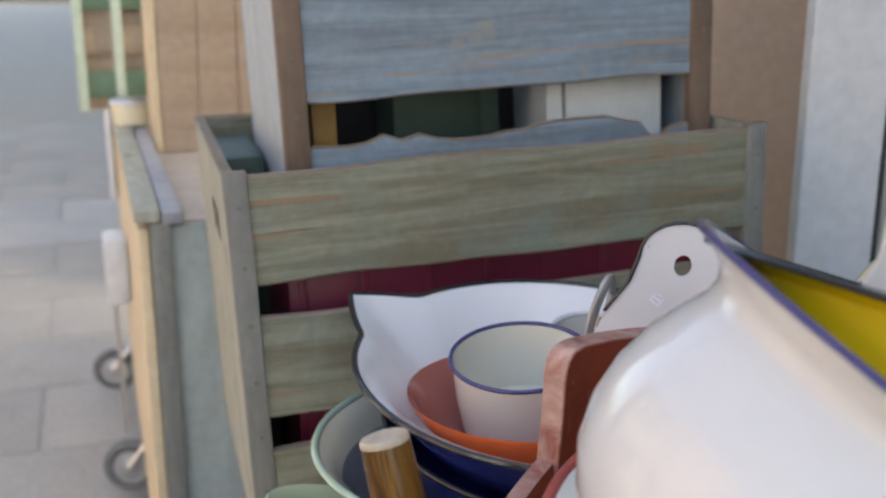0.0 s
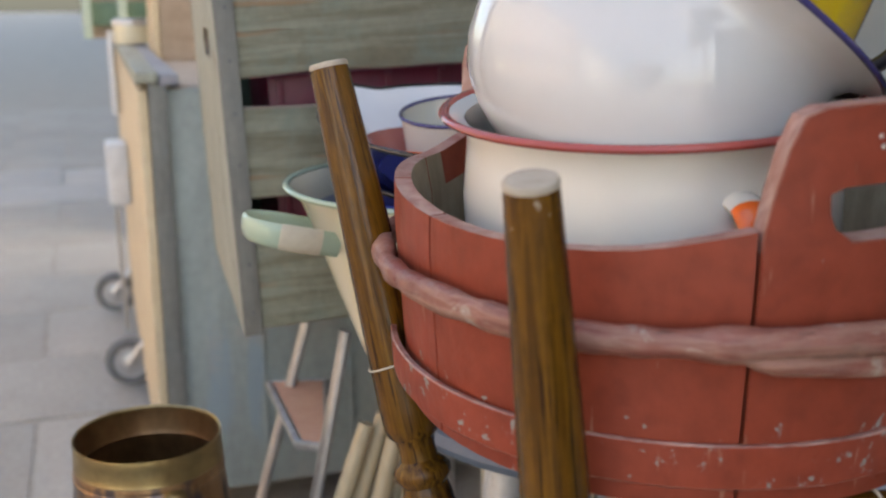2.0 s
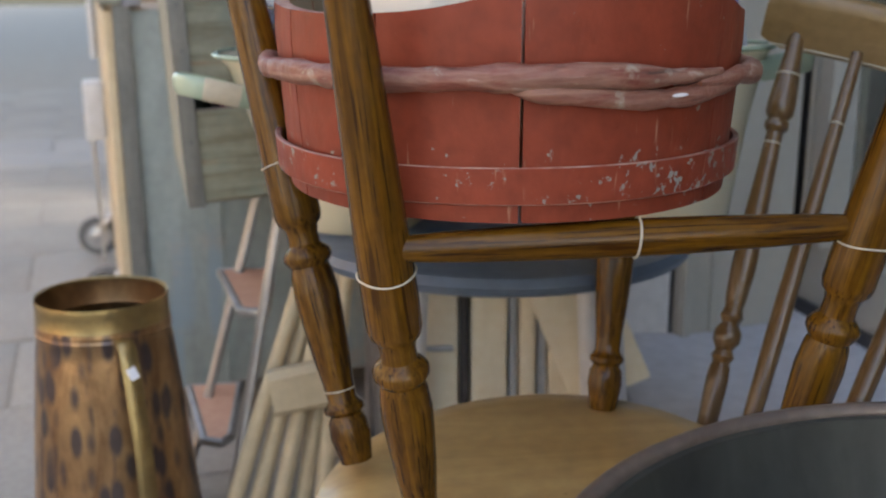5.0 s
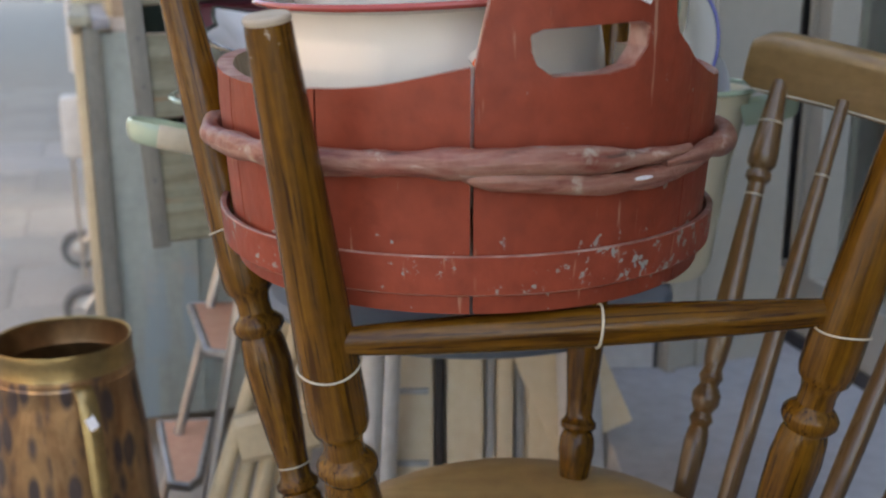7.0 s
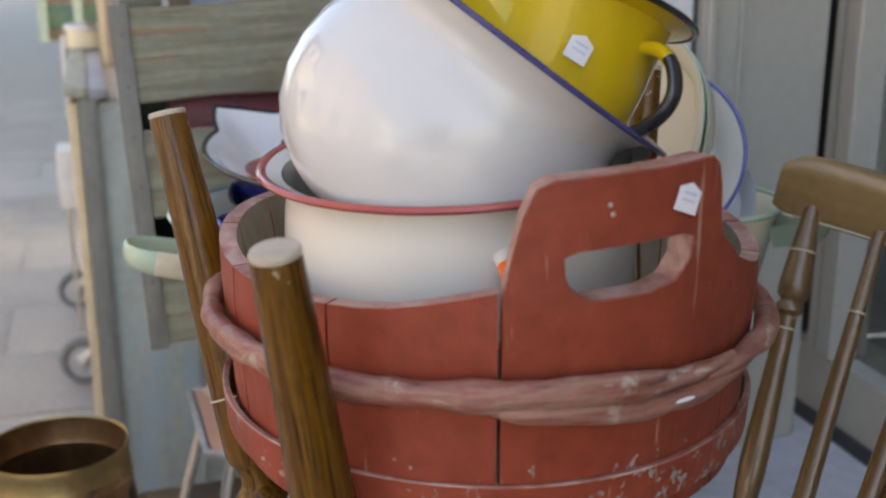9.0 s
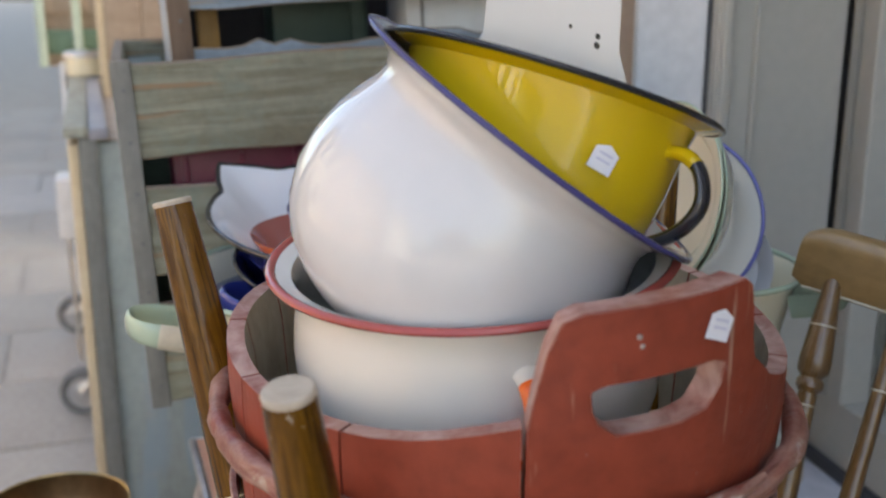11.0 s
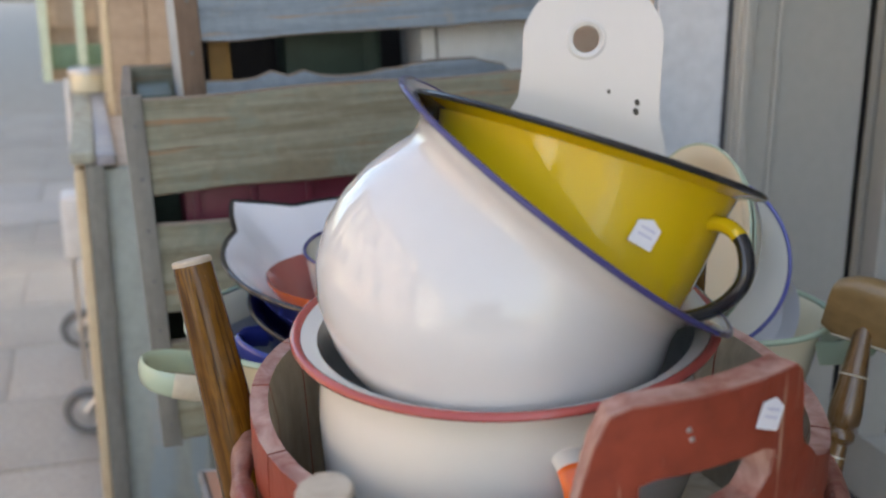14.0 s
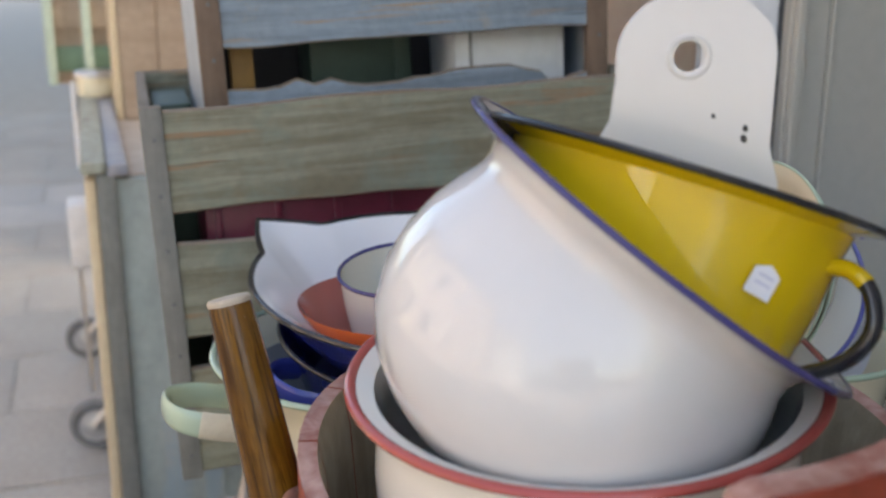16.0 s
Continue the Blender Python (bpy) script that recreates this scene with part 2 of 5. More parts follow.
M_PALEGREEN = mat("pale_green_post_paint", (0.50, 0.58, 0.47), (0.42, 0.49, 0.39), 0.5, (30, 30, 6), 0.5, 0.2)
M_DARKTIN = mat("blackened_tin", (0.075, 0.078, 0.07), (0.045, 0.045, 0.042), 0.4, (20, 20, 6), 0.6, 0.2, metal=0.4, fine=60)
M_RIMTIN = mat("rubbed_tin_rim", (0.24, 0.19, 0.16), (0.15, 0.115, 0.10), 0.35, (30, 30, 30), 0.6, 0.2, metal=0.5, fine=60)
M_STEEL = mat("dull_steel", (0.47, 0.465, 0.46), (0.33, 0.31, 0.30), 0.48, (40, 40, 8), 0.5, 0.05, metal=0.9)
M_TREAD = mat("terracotta_tread_rubber", (0.74, 0.43, 0.30), (0.67, 0.38, 0.26), 0.7, (12, 12, 12), 0.5, 0.1)
M_STOOL = mat("slate_blue_stool_paint", (0.105, 0.143, 0.205), (0.085, 0.115, 0.165), 0.38, (8, 8, 8), 0.5, 0.05)
M_STICK = mat("cream_painted_wood", (0.56, 0.46, 0.31), (0.47, 0.37, 0.23), 0.55, (35, 35, 6), 0.5, 0.15)
M_CANVAS = mat("cream_painted_board", (0.76, 0.68, 0.52), (0.66, 0.58, 0.43), 0.5, (10, 10, 3), 0.5, 0.08)
M_GROOVE = mat("grey_blue_stripe_paint", (0.42, 0.44, 0.46), (0.36, 0.38, 0.40), 0.5, (10, 10, 3), 0.5, 0.05)
M_DARK = mat("near_black_fill", (0.035, 0.03, 0.03), (0.02, 0.018, 0.018), 0.6, (20, 20, 6), 0.5, 0.1)
M_PAVER = mat("grey_paving_concrete", (0.385, 0.360, 0.325), (0.32, 0.298, 0.268), 0.85, (5, 5, 5), 0.5, 0.3, fine=70, vary=0.05, spec=0.15)
M_PALEPAVER = mat("pale_paving_concrete", (0.46, 0.435, 0.405), (0.39, 0.37, 0.345), 0.85, (5, 5, 5), 0.5, 0.3, fine=70, vary=0.05, spec=0.15)
M_GROUND = mat("grey_joint_sand", (0.37, 0.34, 0.298), (0.31, 0.283, 0.247), 0.95, (6, 6, 6), 0.5, 0.4, spec=0.15)
M_STEP = mat("blue_grey_step_stone", (0.50, 0.515, 0.56), (0.43, 0.445, 0.485), 0.6, (4, 4, 4), 0.5, 0.1, fine=45)
M_FRAME = mat("grey_door_paint", (0.43, 0.412, 0.362), (0.395, 0.378, 0.332), 0.42, (4, 4, 2), 0.4, 0.03, speckle=0.08)
M_PILLAR = mat("white_pillar_paint", (0.60, 0.61, 0.62), (0.55, 0.56, 0.57), 0.5, (5, 5, 2), 0.5, 0.08)
M_BROWNWALL = mat("tan_wall_board", (0.72, 0.53, 0.39), (0.65, 0.475, 0.345), 0.6, (4, 4, 4), 0.5, 0.1)
M_GASKET = mat("dark_gasket", (0.04, 0.042, 0.05), (0.03, 0.03, 0.036), 0.5)
M_INSIDE = mat("dim_shop_wall", (0.28, 0.285, 0.275), (0.21, 0.21, 0.205), 0.7)
M_LABEL = mat("white_paper_label", (0.78, 0.78, 0.82), (0.70, 0.70, 0.76), 0.7, (40, 40, 40), 0.4, 0.05)
M_INK = mat("faded_violet_ink", (0.58, 0.58, 0.70), (0.52, 0.52, 0.64), 0.7)
M_CREAMWALL = mat("cream_house_render", (0.62, 0.54, 0.42), (0.54, 0.46, 0.35), 0.85, (1.5, 1.5, 1.5), 0.5, 0.2, fine=30)
M_PINKWALL = mat("pink_brick_house", (0.52, 0.40, 0.33), (0.44, 0.33, 0.27), 0.85, (2, 2, 14), 0.6, 0.2, fine=30)
M_WHITEWALL = mat("white_house_render", (0.74, 0.73, 0.70), (0.66, 0.65, 0.62), 0.85, (1.5, 1.5, 1.5), 0.5, 0.2, fine=30)
M_ROOFTILE = mat("dark_roof_tile", (0.10, 0.07, 0.06), (0.07, 0.05, 0.045), 0.7, (2, 20, 2), 0.5, 0.3)
M_DARKGLASS = mat("dark_house_glass", (0.03, 0.035, 0.04), (0.02, 0.024, 0.03), 0.05)
M_TYRE = mat("grey_rubber_tyre", (0.16, 0.16, 0.16), (0.12, 0.12, 0.12), 0.7)
M_ZINC = mat("zinc_plate", (0.62, 0.62, 0.62), (0.5, 0.5, 0.5), 0.3, metal=0.85)
M_WHITEPL = mat("white_plastic", (0.60, 0.60, 0.60), (0.54, 0.54, 0.54), 0.45)
M_GLASS = bpy.data.materials.new("window_glass")
M_GLASS.use_nodes = True
gp = M_GLASS.node_tree.nodes["Principled BSDF"]
gp.inputs["Base Color"].default_value = (0.9, 0.95, 0.93, 1)
gp.inputs["Roughness"].default_value = 0.02
gp.inputs["Transmission Weight"].default_value = 1.0
gp.inputs["IOR"].default_value = 1.45


# ---- building helpers ----
def link(name, bm, material, smooth=True):
    bmesh.ops.recalc_face_normals(bm, faces=bm.faces)
    me = bpy.data.meshes.new(name)
    for fc in bm.faces:
        fc.smooth = smooth
    bm.to_mesh(me)
    bm.free()
    me.materials.append(material)
    if smooth:
        me.set_sharp_from_angle(angle=radians(38))
    return new(name, me)


def part(name, bm, material, parent, label="", m=None, smooth=True):
    ob = link(name, bm, material, smooth)
    ob.parent = parent
    if m is not None:
        ob.matrix_basis = m
    return tagged(ob, label) if label else ob


def thing(name, label, category, m=None, group="", kind=""):
    ob = new(name)
    ob.empty_display_size = 0.05
    if m is not None:
        ob.matrix_basis = m
    return tagged(ob, label, category, group, kind)


def structure(name, bm, material, label, category, m=None, smooth=False):
    ob = link(name, bm, material, smooth)
    if m is not None:
        ob.matrix_basis = m
    return tagged(ob, label, category, kind="structure")


def box(lo, hi, bevel=0.0, seg=2, bm=None):
    b = bmesh.new()
    bmesh.ops.create_cube(b, size=1)
    for v in b.verts:
        v.co = Vector([lo[i] + (v.co[i] + 0.5) * (hi[i] - lo[i]) for i in range(3)])
    if bevel:
        bmesh.ops.bevel(b, geom=list(b.edges), offset=bevel, segments=seg, profile=0.6, affect="EDGES", clamp_overlap=True)
    return b


def rough_board(lo, hi, bevel=0.002, wob=0.002, seed=0, cuts=10):
    """A board along x with slightly wavy, worn long edges."""
    b = bmesh.new()
    rings = []
    for i in range(cuts + 1):
        x = lo[0] + (hi[0] - lo[0]) * i / cuts
        w = [noise.noise(Vector((x * 9, seed * 7.3 + k * 3.1, 1.7))) * wob for k in range(4)]
        y0, y1, z0, z1 = lo[1], hi[1], lo[2] + w[0], hi[2] + w[1]
        c = bevel
        pts = [(y0 + c, z0), (y1 - c, z0), (y1, z0 + c), (y1, z1 - c), (y1 - c, z1), (y0 + c, z1), (y0, z1 - c), (y0, z0 + c)]
        rings.append([b.verts.new((x, p, q)) for p, q in pts])
    for a, c in zip(rings, rings[1:]):
        for i in range(8):
            b.faces.new((a[i], a[(i + 1) % 8], c[(i + 1) % 8], c[i]))
    b.faces.new(rings[0][::-1])
    b.faces.new(rings[-1])
    return b


def lathe(profile, seg=72, squash=1.0):
    """A body turned from (radius, height) pairs; radius 0 closes it."""
    b = bmesh.new()
    rings = []
    for r, z in profile:
        if r < 1e-6:
            rings.append([b.verts.new((0, 0, z))])
        else:
            rings.append([b.verts.new((r * math.cos(2 * math.pi * i / seg), r * squash * math.sin(2 * math.pi * i / seg), z)) for i in range(seg)])
    for p, q in zip(rings, rings[1:]):
        for i in range(seg):
            j = (i + 1) % seg
            if len(p) == 1 and len(q) > 1:
                b.faces.new((p[0], q[i], q[j]))
            elif len(q) == 1 and len(p) > 1:
                b.faces.new((p[i], p[j], q[0]))
            elif len(p) > 1:
                b.faces.new((p[i], p[j], q[j], q[i]))
    return b


def smooth_path(points, steps=6):
    """Catmull-Rom points through the given ones."""
    pts = [Vector(p) for p in points]
    out = []
    for i in range(len(pts) - 1):
        p0, p1, p2, p3 = pts[max(i - 1, 0)], pts[i], pts[i + 1], pts[min(i + 2, len(pts) - 1)]
        for k in range(steps):
            t = k / steps
            out.append(0.5 * ((2 * p1) + (p2 - p0) * t + (2 * p0 - 5 * p1 + 4 * p2 - p3) * t * t + (3 * p1 - p0 - 3 * p2 + p3) * t ** 3))
    return out + [pts[-1]]


def tube(points, radii, seg=12, closed=False, flat=1.0, up=(0, 0, 1)):
    """A round or flattened bar along points; radii: one or one a point; flat squeezes it along up."""
    b = bmesh.new()
    pts = [Vector(p) for p in points]
    n = len(pts)
    radii = [radii] * n if isinstance(radii, (int, float)) else radii
    rings = []
    for i, p in enumerate(pts):
        a, c = pts[(i - 1) % n if closed else max(i - 1, 0)], pts[(i + 1) % n if closed else min(i + 1, n - 1)]
        d = (c - a).normalized()
        s = d.cross(Vector(up))
        s = s.normalized() if s.length > 1e-4 else d.orthogonal().normalized()
        u = s.cross(d).normalized()
        rings.append([b.verts.new(p + radii[i] * (math.cos(2 * math.pi * k / seg) * s + flat * math.sin(2 * math.pi * k / seg) * u)) for k in range(seg)])
    for i in range(n if closed else n - 1):
        p, q = rings[i], rings[(i + 1) % n]
        for k in range(seg):
            b.faces.new((p[k], p[(k + 1) % seg], q[(k + 1) % seg], q[k]))
    if not closed:
        b.faces.new(rings[0][::-1])
        b.faces.new(rings[-1])
    return b


def ring(radius, z, thick, seg=72, tall=1.0, centre=(0, 0)):
    return tube([(centre[0] + radius * math.cos(2 * math.pi * i / seg), centre[1] + radius * math.sin(2 * math.pi * i / seg), z) for i in range(seg)], thick, 10, True, tall)


def holed_plate(outer, hole, thick, n=72, rings=5, bend=None):
    """A plate in the xz plane with a hole; outer and hole are corner lists seen from the hole's middle. bend: radius of a cylinder to wrap it on."""
    cx = sum(p[0] for p in hole) / len(hole)
    cz = sum(p[1] for p in hole) / len(hole)

    def reach(poly, a):
        best = 0
        dx, dz = math.cos(a), math.sin(a)
        for (x0, z0), (x1, z1) in zip(poly, poly[1:] + poly[:1]):
            x0, z0, x1, z1 = x0 - cx, z0 - cz, x1 - cx, z1 - cz
            ex, ez = x1 - x0, z1 - z0
            det = dx * -ez + ex * dz
            if abs(det) < 1e-12:
                continue
            t = (x0 * -ez + ex * z0) / det
            s = (dx * z0 - dz * x0) / det
            if t > 0 and -1e-9 <= s <= 1 + 1e-9:
                best = max(best, t)
        return best

    angles = sorted([2 * math.pi * i / n for i in range(n)] + [math.atan2(z - cz, x - cx) % (2 * math.pi) for x, z in outer + hole])
    angles = [a for i, a in enumerate(angles) if i == 0 or a - angles[i - 1] > 1e-3]
    b = bmesh.new()
    sheets = []
    for y in (0, thick):
        sheet = []
        for a in angles:
            r0, r1 = reach(hole, a), reach(outer, a)
            row = []
            for k in range(rings + 1):
                r = r0 + (r1 - r0) * k / rings
                x, z = cx + r * math.cos(a), cz + r * math.sin(a)
                row.append(b.verts.new((x, y, z) if not bend else ((bend - y) * math.sin(x / bend), -(bend - y) * math.cos(x / bend), z)))
            sheet.append(row)
        sheets.append(sheet)
    m = len(angles)
    for i in range(m):
        j = (i + 1) % m
        for k in range(rings):
            for s in sheets:
                b.faces.new((s[i][k], s[j][k], s[j][k + 1], s[i][k + 1]))
        for k in (0, rings):
            b.faces.new((sheets[0][i][k], sheets[0][j][k], sheets[1][j][k], sheets[1][i][k]))
    bmesh.ops.recalc_face_normals(b, faces=b.faces)
    edges = [e for e in b.edges if len(e.link_faces) == 2 and e.calc_face_angle(0) > 1.0]
    bmesh.ops.bevel(b, geom=edges, offset=thick * 0.22, segments=2, affect="EDGES", clamp_overlap=True)
    return b


def aim(p, q):
    """A pose at p whose z axis points to q."""
    d = Vector(q) - Vector(p)
    return Matrix.Translation(p) @ d.to_track_quat("Z", "Y").to_matrix().to_4x4()


def tilted(c, n, turn=0):
    """A pose at c whose z axis is n, turned about it."""
    return Matrix.Translation(c) @ Vector((0, 0, 1)).rotation_difference(Vector(n)).to_matrix().to_4x4() @ Matrix.Rotation(radians(turn), 4, "Z")


def basis(origin, yaw, roll):
    """A pose turned about z, then raised along its own x."""
    return Matrix.Translation(origin) @ Matrix.Rotation(radians(yaw), 4, "Z") @ Matrix.Rotation(radians(-roll), 4, "Y")


def tag_shape(w, h):
    """A little price tag: a square with a pointed top."""
    b = bmesh.new()
    pts = [(-w / 2, -h / 2), (w / 2, -h / 2), (w / 2, h * 0.28), (0, h / 2), (-w / 2, h * 0.28)]
    lo = [b.verts.new((x, z, 0)) for x, z in pts]
    hi = [b.verts.new((x, z, 0.0006)) for x, z in pts]
    b.faces.new(lo[::-1])
    b.faces.new(hi)
    for i in range(5):
        b.faces.new((lo[i], lo[(i + 1) % 5], hi[(i + 1) % 5], hi[i]))
    return b


def price_label(parent, at, normal, up, size=0.017):
    """A white paper tag stuck to a thing, with a faded unreadable line on it."""
    z = Vector(normal).normalized()
    x = Vector(up).cross(z).normalized()
    y = z.cross(x)
    m = Matrix((x, y, z)).transposed().to_4x4()
    m.translation = Vector(at) + z * 0.0008
    tag = part("price_label", tag_shape(size, size), M_LABEL, parent, "white paper price label", m, False)
    for k in (0.0016, -0.0024):
        part("writing_bar", box((-size * 0.3, k, 0.0007), (size * 0.3, k + 0.0014, 0.0009)), M_INK, tag, smooth=False)


# ---- ground and shop front ----
structure("ground", box((-40, -40, -0.3), (40, 40, -0.0055)), M_GROUND, "grey sand-filled ground under the paving slabs", "ground")
step = structure("shop_step", box((0.40, -3.2, -0.01), (2.6, 2.3, 0.24), 0.004), M_STEP, "smooth blue-grey stone step along the shop front", "step")
structure("wall_pillar", box((0.416, 1.195, 0.24), (0.508, 1.225, 3.2), 0.004), M_PILLAR, "white painted pillar beside the shop door", "pillar")
structure("trim", box((0.5085, 1.20, 0.24), (0.5195, 1.26, 3.2)), M_GASKET, "dark upright joint beside the white pillar", "joint")
DOOR = Matrix.Translation((0.5205, 1.186, 0)) @ Matrix.Rotation(radians(20.5), 4, "Z")
structure("wall_door", box((0.0, 0.0, 0.24), (0.209, 0.06, 3.2), 0.003), M_FRAME, "grey painted door panel beside the white pillar", "door panel", DOOR)
structure("trim", box((0.002, -0.012, 0.24), (0.016, -0.0005, 3.2), 0.003), M_FRAME, "grey upright bead on the door panel", "bead", DOOR)
structure("trim", box((0.055, -0.008, 0.24), (0.062, -0.0005, 3.2), 0.003), M_FRAME, "grey upright bead on the door panel", "bead", DOOR)
structure("wall_board", box((0.30, 1.60, 0.0), (0.62, 1.64, 3.2), 0.003), M_BROWNWALL, "tan painted wall board behind the crates", "wall")
structure("wall_house", box((-0.6, 3.4, 0.0), (2.6, 3.6, 6.0), 0.003), M_INSIDE, "plain house wall behind the stacked goods", "wall")
FRONT = Matrix.Translation((0.755, 1.40, 0)) @ Matrix.Rotation(radians(-77.5), 4, "Z")
# local x runs along the front towards the street's near end, local y into the shop
structure("trim", box((0.0, -0.01, 0.24), (4.6, 0.10, 0.36), 0.003), M_FRAME, "grey painted bottom rail of the shop window", "window rail", FRONT)
structure("trim", box((-0.02, -0.020, 0.2405), (4.6, -0.0105, 0.262)), M_GASKET, "dark strip along the foot of the shop front", "strip", FRONT)
structure("trim", box((0.0, 0.0, 2.4), (4.6, 0.10, 3.2), 0.003), M_FRAME, "grey painted head board over the shop window", "window head", FRONT)
structure("trim", box((-0.03, 0.012, 0.24), (-0.001, 0.06, 3.2)), M_GASKET, "dark upright gap beside the door", "gap", FRONT)
for x0, x1 in ((0.066, 0.084), (0.090, 0.130), (1.5, 1.56), (2.6, 2.66), (3.7, 3.76)):
    structure("trim", box((x0, -0.018, 0.36), (x1, 0.05, 2.4), 0.004), M_FRAME, "grey painted upright moulding of the shop front", "moulding", FRONT)
structure("trim", box((0.0, 0.035, 0.36), (0.0655, 0.05, 2.4)), M_GASKET, "dark groove between two mouldings", "groove", FRONT)
window = thing("window_1", "tall clear shop window in a grey frame", "window", FRONT, kind="structure")
for x0, x1 in ((0.130, 1.50), (1.56, 2.60), (2.66, 3.70)):
    pane = part("pane", box((x0, 0.03, 0.36), (x1, 0.036, 2.4)), M_GLASS, window, smooth=False)
    pane.visible_shadow = False
structure("wall_inside", box((-0.1, 0.75, 0.0), (4.6, 0.85, 3.2)), M_INSIDE, "dim back wall inside the shop window", "wall", FRONT)
structure("floor_display", box((0.0, 0.11, 0.0), (4.6, 0.74, 0.34)), M_INSIDE, "dim floor of the shop window display", "floor", FRONT)
structure("wall_inside_end", box((-0.04, 0.11, 0.34), (-0.01, 0.74, 3.2)), M_INSIDE, "dim end wall of the shop window", "wall", FRONT)
structure("ceiling_display", box((-0.04, 0.11, 2.6), (4.6, 0.74, 2.7)), M_INSIDE, "dim ceiling of the shop window display", "ceiling", FRONT)
shelf = thing("display_shelf", "pale display shelf inside the shop window", "shelf", FRONT)
part("shelf_board", box((0.10, 0.16, 0.655), (1.4, 0.5, 0.68), 0.003), M_PILLAR, shelf)
for x in (0.14, 1.32):
    part("shelf_leg", box((x, 0.2, 0.34), (x + 0.03, 0.4, 0.655), 0.002), M_FRAME, shelf)


# ---- tub ----
TUB = Matrix.Translation((0.200, 0.4735, 0.633)) @ Matrix.Diagonal((1, 1.115, 1, 1))
tub = thing("wooden_tub", "round red-painted wooden tub with handle staves, resting on chair rails", "tub", TUB)
RT = 0.1865


def stave(a0, a1, top, flare=0.004):
    """One stave between two angles (degrees from the front), with a soft wavy top."""
    b = bmesh.new()
    n, k = 5, 6
    outer, inner = [], []
    for i in range(n + 1):
        a = radians(a0 + (a1 - a0) * i / n)
        h = top(math.degrees(a))
        ro, ri = [], []
        for j in range(k + 1):
            z = h * j / k
            r = RT - 0.010 + 0.010 * j / k
            edge = 0.003 if j == k else 0
            ro.append(b.verts.new(((r - edge * 0.6) * math.sin(a), -(r - edge * 0.6) * math.cos(a), z)))
            ri.append(b.verts.new(((r - 0.016 + edge) * math.sin(a), -(r - 0.016 + edge) * math.cos(a), z)))
        outer.append(ro)
        inner.append(ri)
    for i in range(n):
        for j in range(k):
            b.faces.new((outer[i][j], outer[i + 1][j], outer[i + 1][j + 1], outer[i][j + 1]))
            b.faces.new((inner[i][j], inner[i][j + 1], inner[i + 1][j + 1], inner[i + 1][j]))
        for j in (0, k):
            b.faces.new((outer[i][j], outer[i + 1][j], inner[i + 1][j], inner[i][j]))
    for i in (0, n):
        for j in range(k):
            b.faces.new((outer[i][j], outer[i][j + 1], inner[i][j + 1], inner[i][j]))
    return b


def tub_top(a):
    a = (a + 180) % 360 - 180
    side = (a - 21 + 90) % 180 - 90
    return 0.139 + 0.005 * math.sin(radians(a * 3 + 40)) + (0.008 if side < 0 else 0.021) * max(0, 1 - abs(abs(side) - 22) / 22) ** 1.5


cuts = [-0.4, -31, -60, -86, -108, -129.5]
for base in (0, 180):
    lim = cuts if base else cuts[:-1] + [-131]
    for a1, a0 in zip(lim, lim[1:]):
        st = part("stave", stave(a0 + base + 0.25, a1 + base - 0.25, tub_top), M_REDPAINT, tub)
        st.data.materials.append(M_TUBIN)
        st.data.materials.append(M_REDEDGE)
        for fc in st.data.polygons:
            c, nrm = fc.center, fc.normal
            out = nrm.x * c.x + nrm.y * c.y
            fc.material_index = 2 if nrm.z > 0.6 else (1 if out < -0.01 and c.z < 0.132 else 0)
for base in (0, 180):
    hw = RT * radians(49 if base else 50.5)
    outer = [(0, 0), (hw, 0), (hw, 0.148), (hw * 0.93, 0.158), (hw * 0.855, 0.167), (hw * 0.835, 0.178), (hw * 0.825, 0.196), (hw * 0.805, 0.2095), (hw * 0.765, 0.2145), (hw * 0.40, 0.2112),
             (0.026, 0.2090), (0.0165, 0.205), (0.0095, 0.19), (0.004, 0.168), (0, 0.148)]
    if base:
        outer[2:11] = [(hw, 0.148), (hw * 0.985, 0.165), (hw * 0.972, 0.187), (hw * 0.965, 0.207), (hw * 0.945, 0.2185), (hw * 0.90, 0.2240), (hw * 0.84, 0.2250), (hw * 0.40, 0.2200), (0.026, 0.2160)]
    hole = [(0.036, 0.151), (0.046, 0.144), (0.082, 0.145), (0.100, 0.149), (0.110, 0.160), (0.112, 0.172), (0.105, 0.1745), (0.040, 0.171), (0.032, 0.168), (0.033, 0.158)]
    hs = part("handle_stave", holed_plate(outer, hole, 0.017, 90, 6, RT), M_REDPAINT, tub, "tall red handle stave with an oblong grip hole", Matrix.Rotation(radians(base), 4, "Z"))
    for v in hs.data.vertices:
        k = 1 - 0.010 / RT * max(0, 1 - v.co.z / 0.14)
        v.co.x, v.co.y = v.co.x * k, v.co.y * k
    hs.data.materials.append(M_TUBIN)
    hs.data.materials.append(M_REDEDGE)
    for fc in hs.data.polygons:
        c, nrm = fc.center, fc.normal
        out = (nrm.x * c.x + nrm.y * c.y) / max(1e-6, math.hypot(c.x, c.y))
        fc.material_index = 2 if abs(out) < 0.75 and c.z > 0.14 else (1 if out < -0.5 and c.z < 0.14 else 0)
    for dx, dz in ((0.0560, 0.1950), (0.0578, 0.1900)):
        a = dx / RT
        part("nail", lathe([(0, 0.0009), (0.0012, 0.0006), (0.0015, 0), (0, 0)], 12), M_ZINC, hs, m=tilted((RT * math.sin(a), -RT * math.cos(a), dz), (math.sin(a), -math.cos(a), 0)))
part("bottom", lathe([(0, 0.012), (RT - 0.022, 0.012), (RT - 0.022, 0.026), (0, 0.026)]), M_TUBIN, tub)
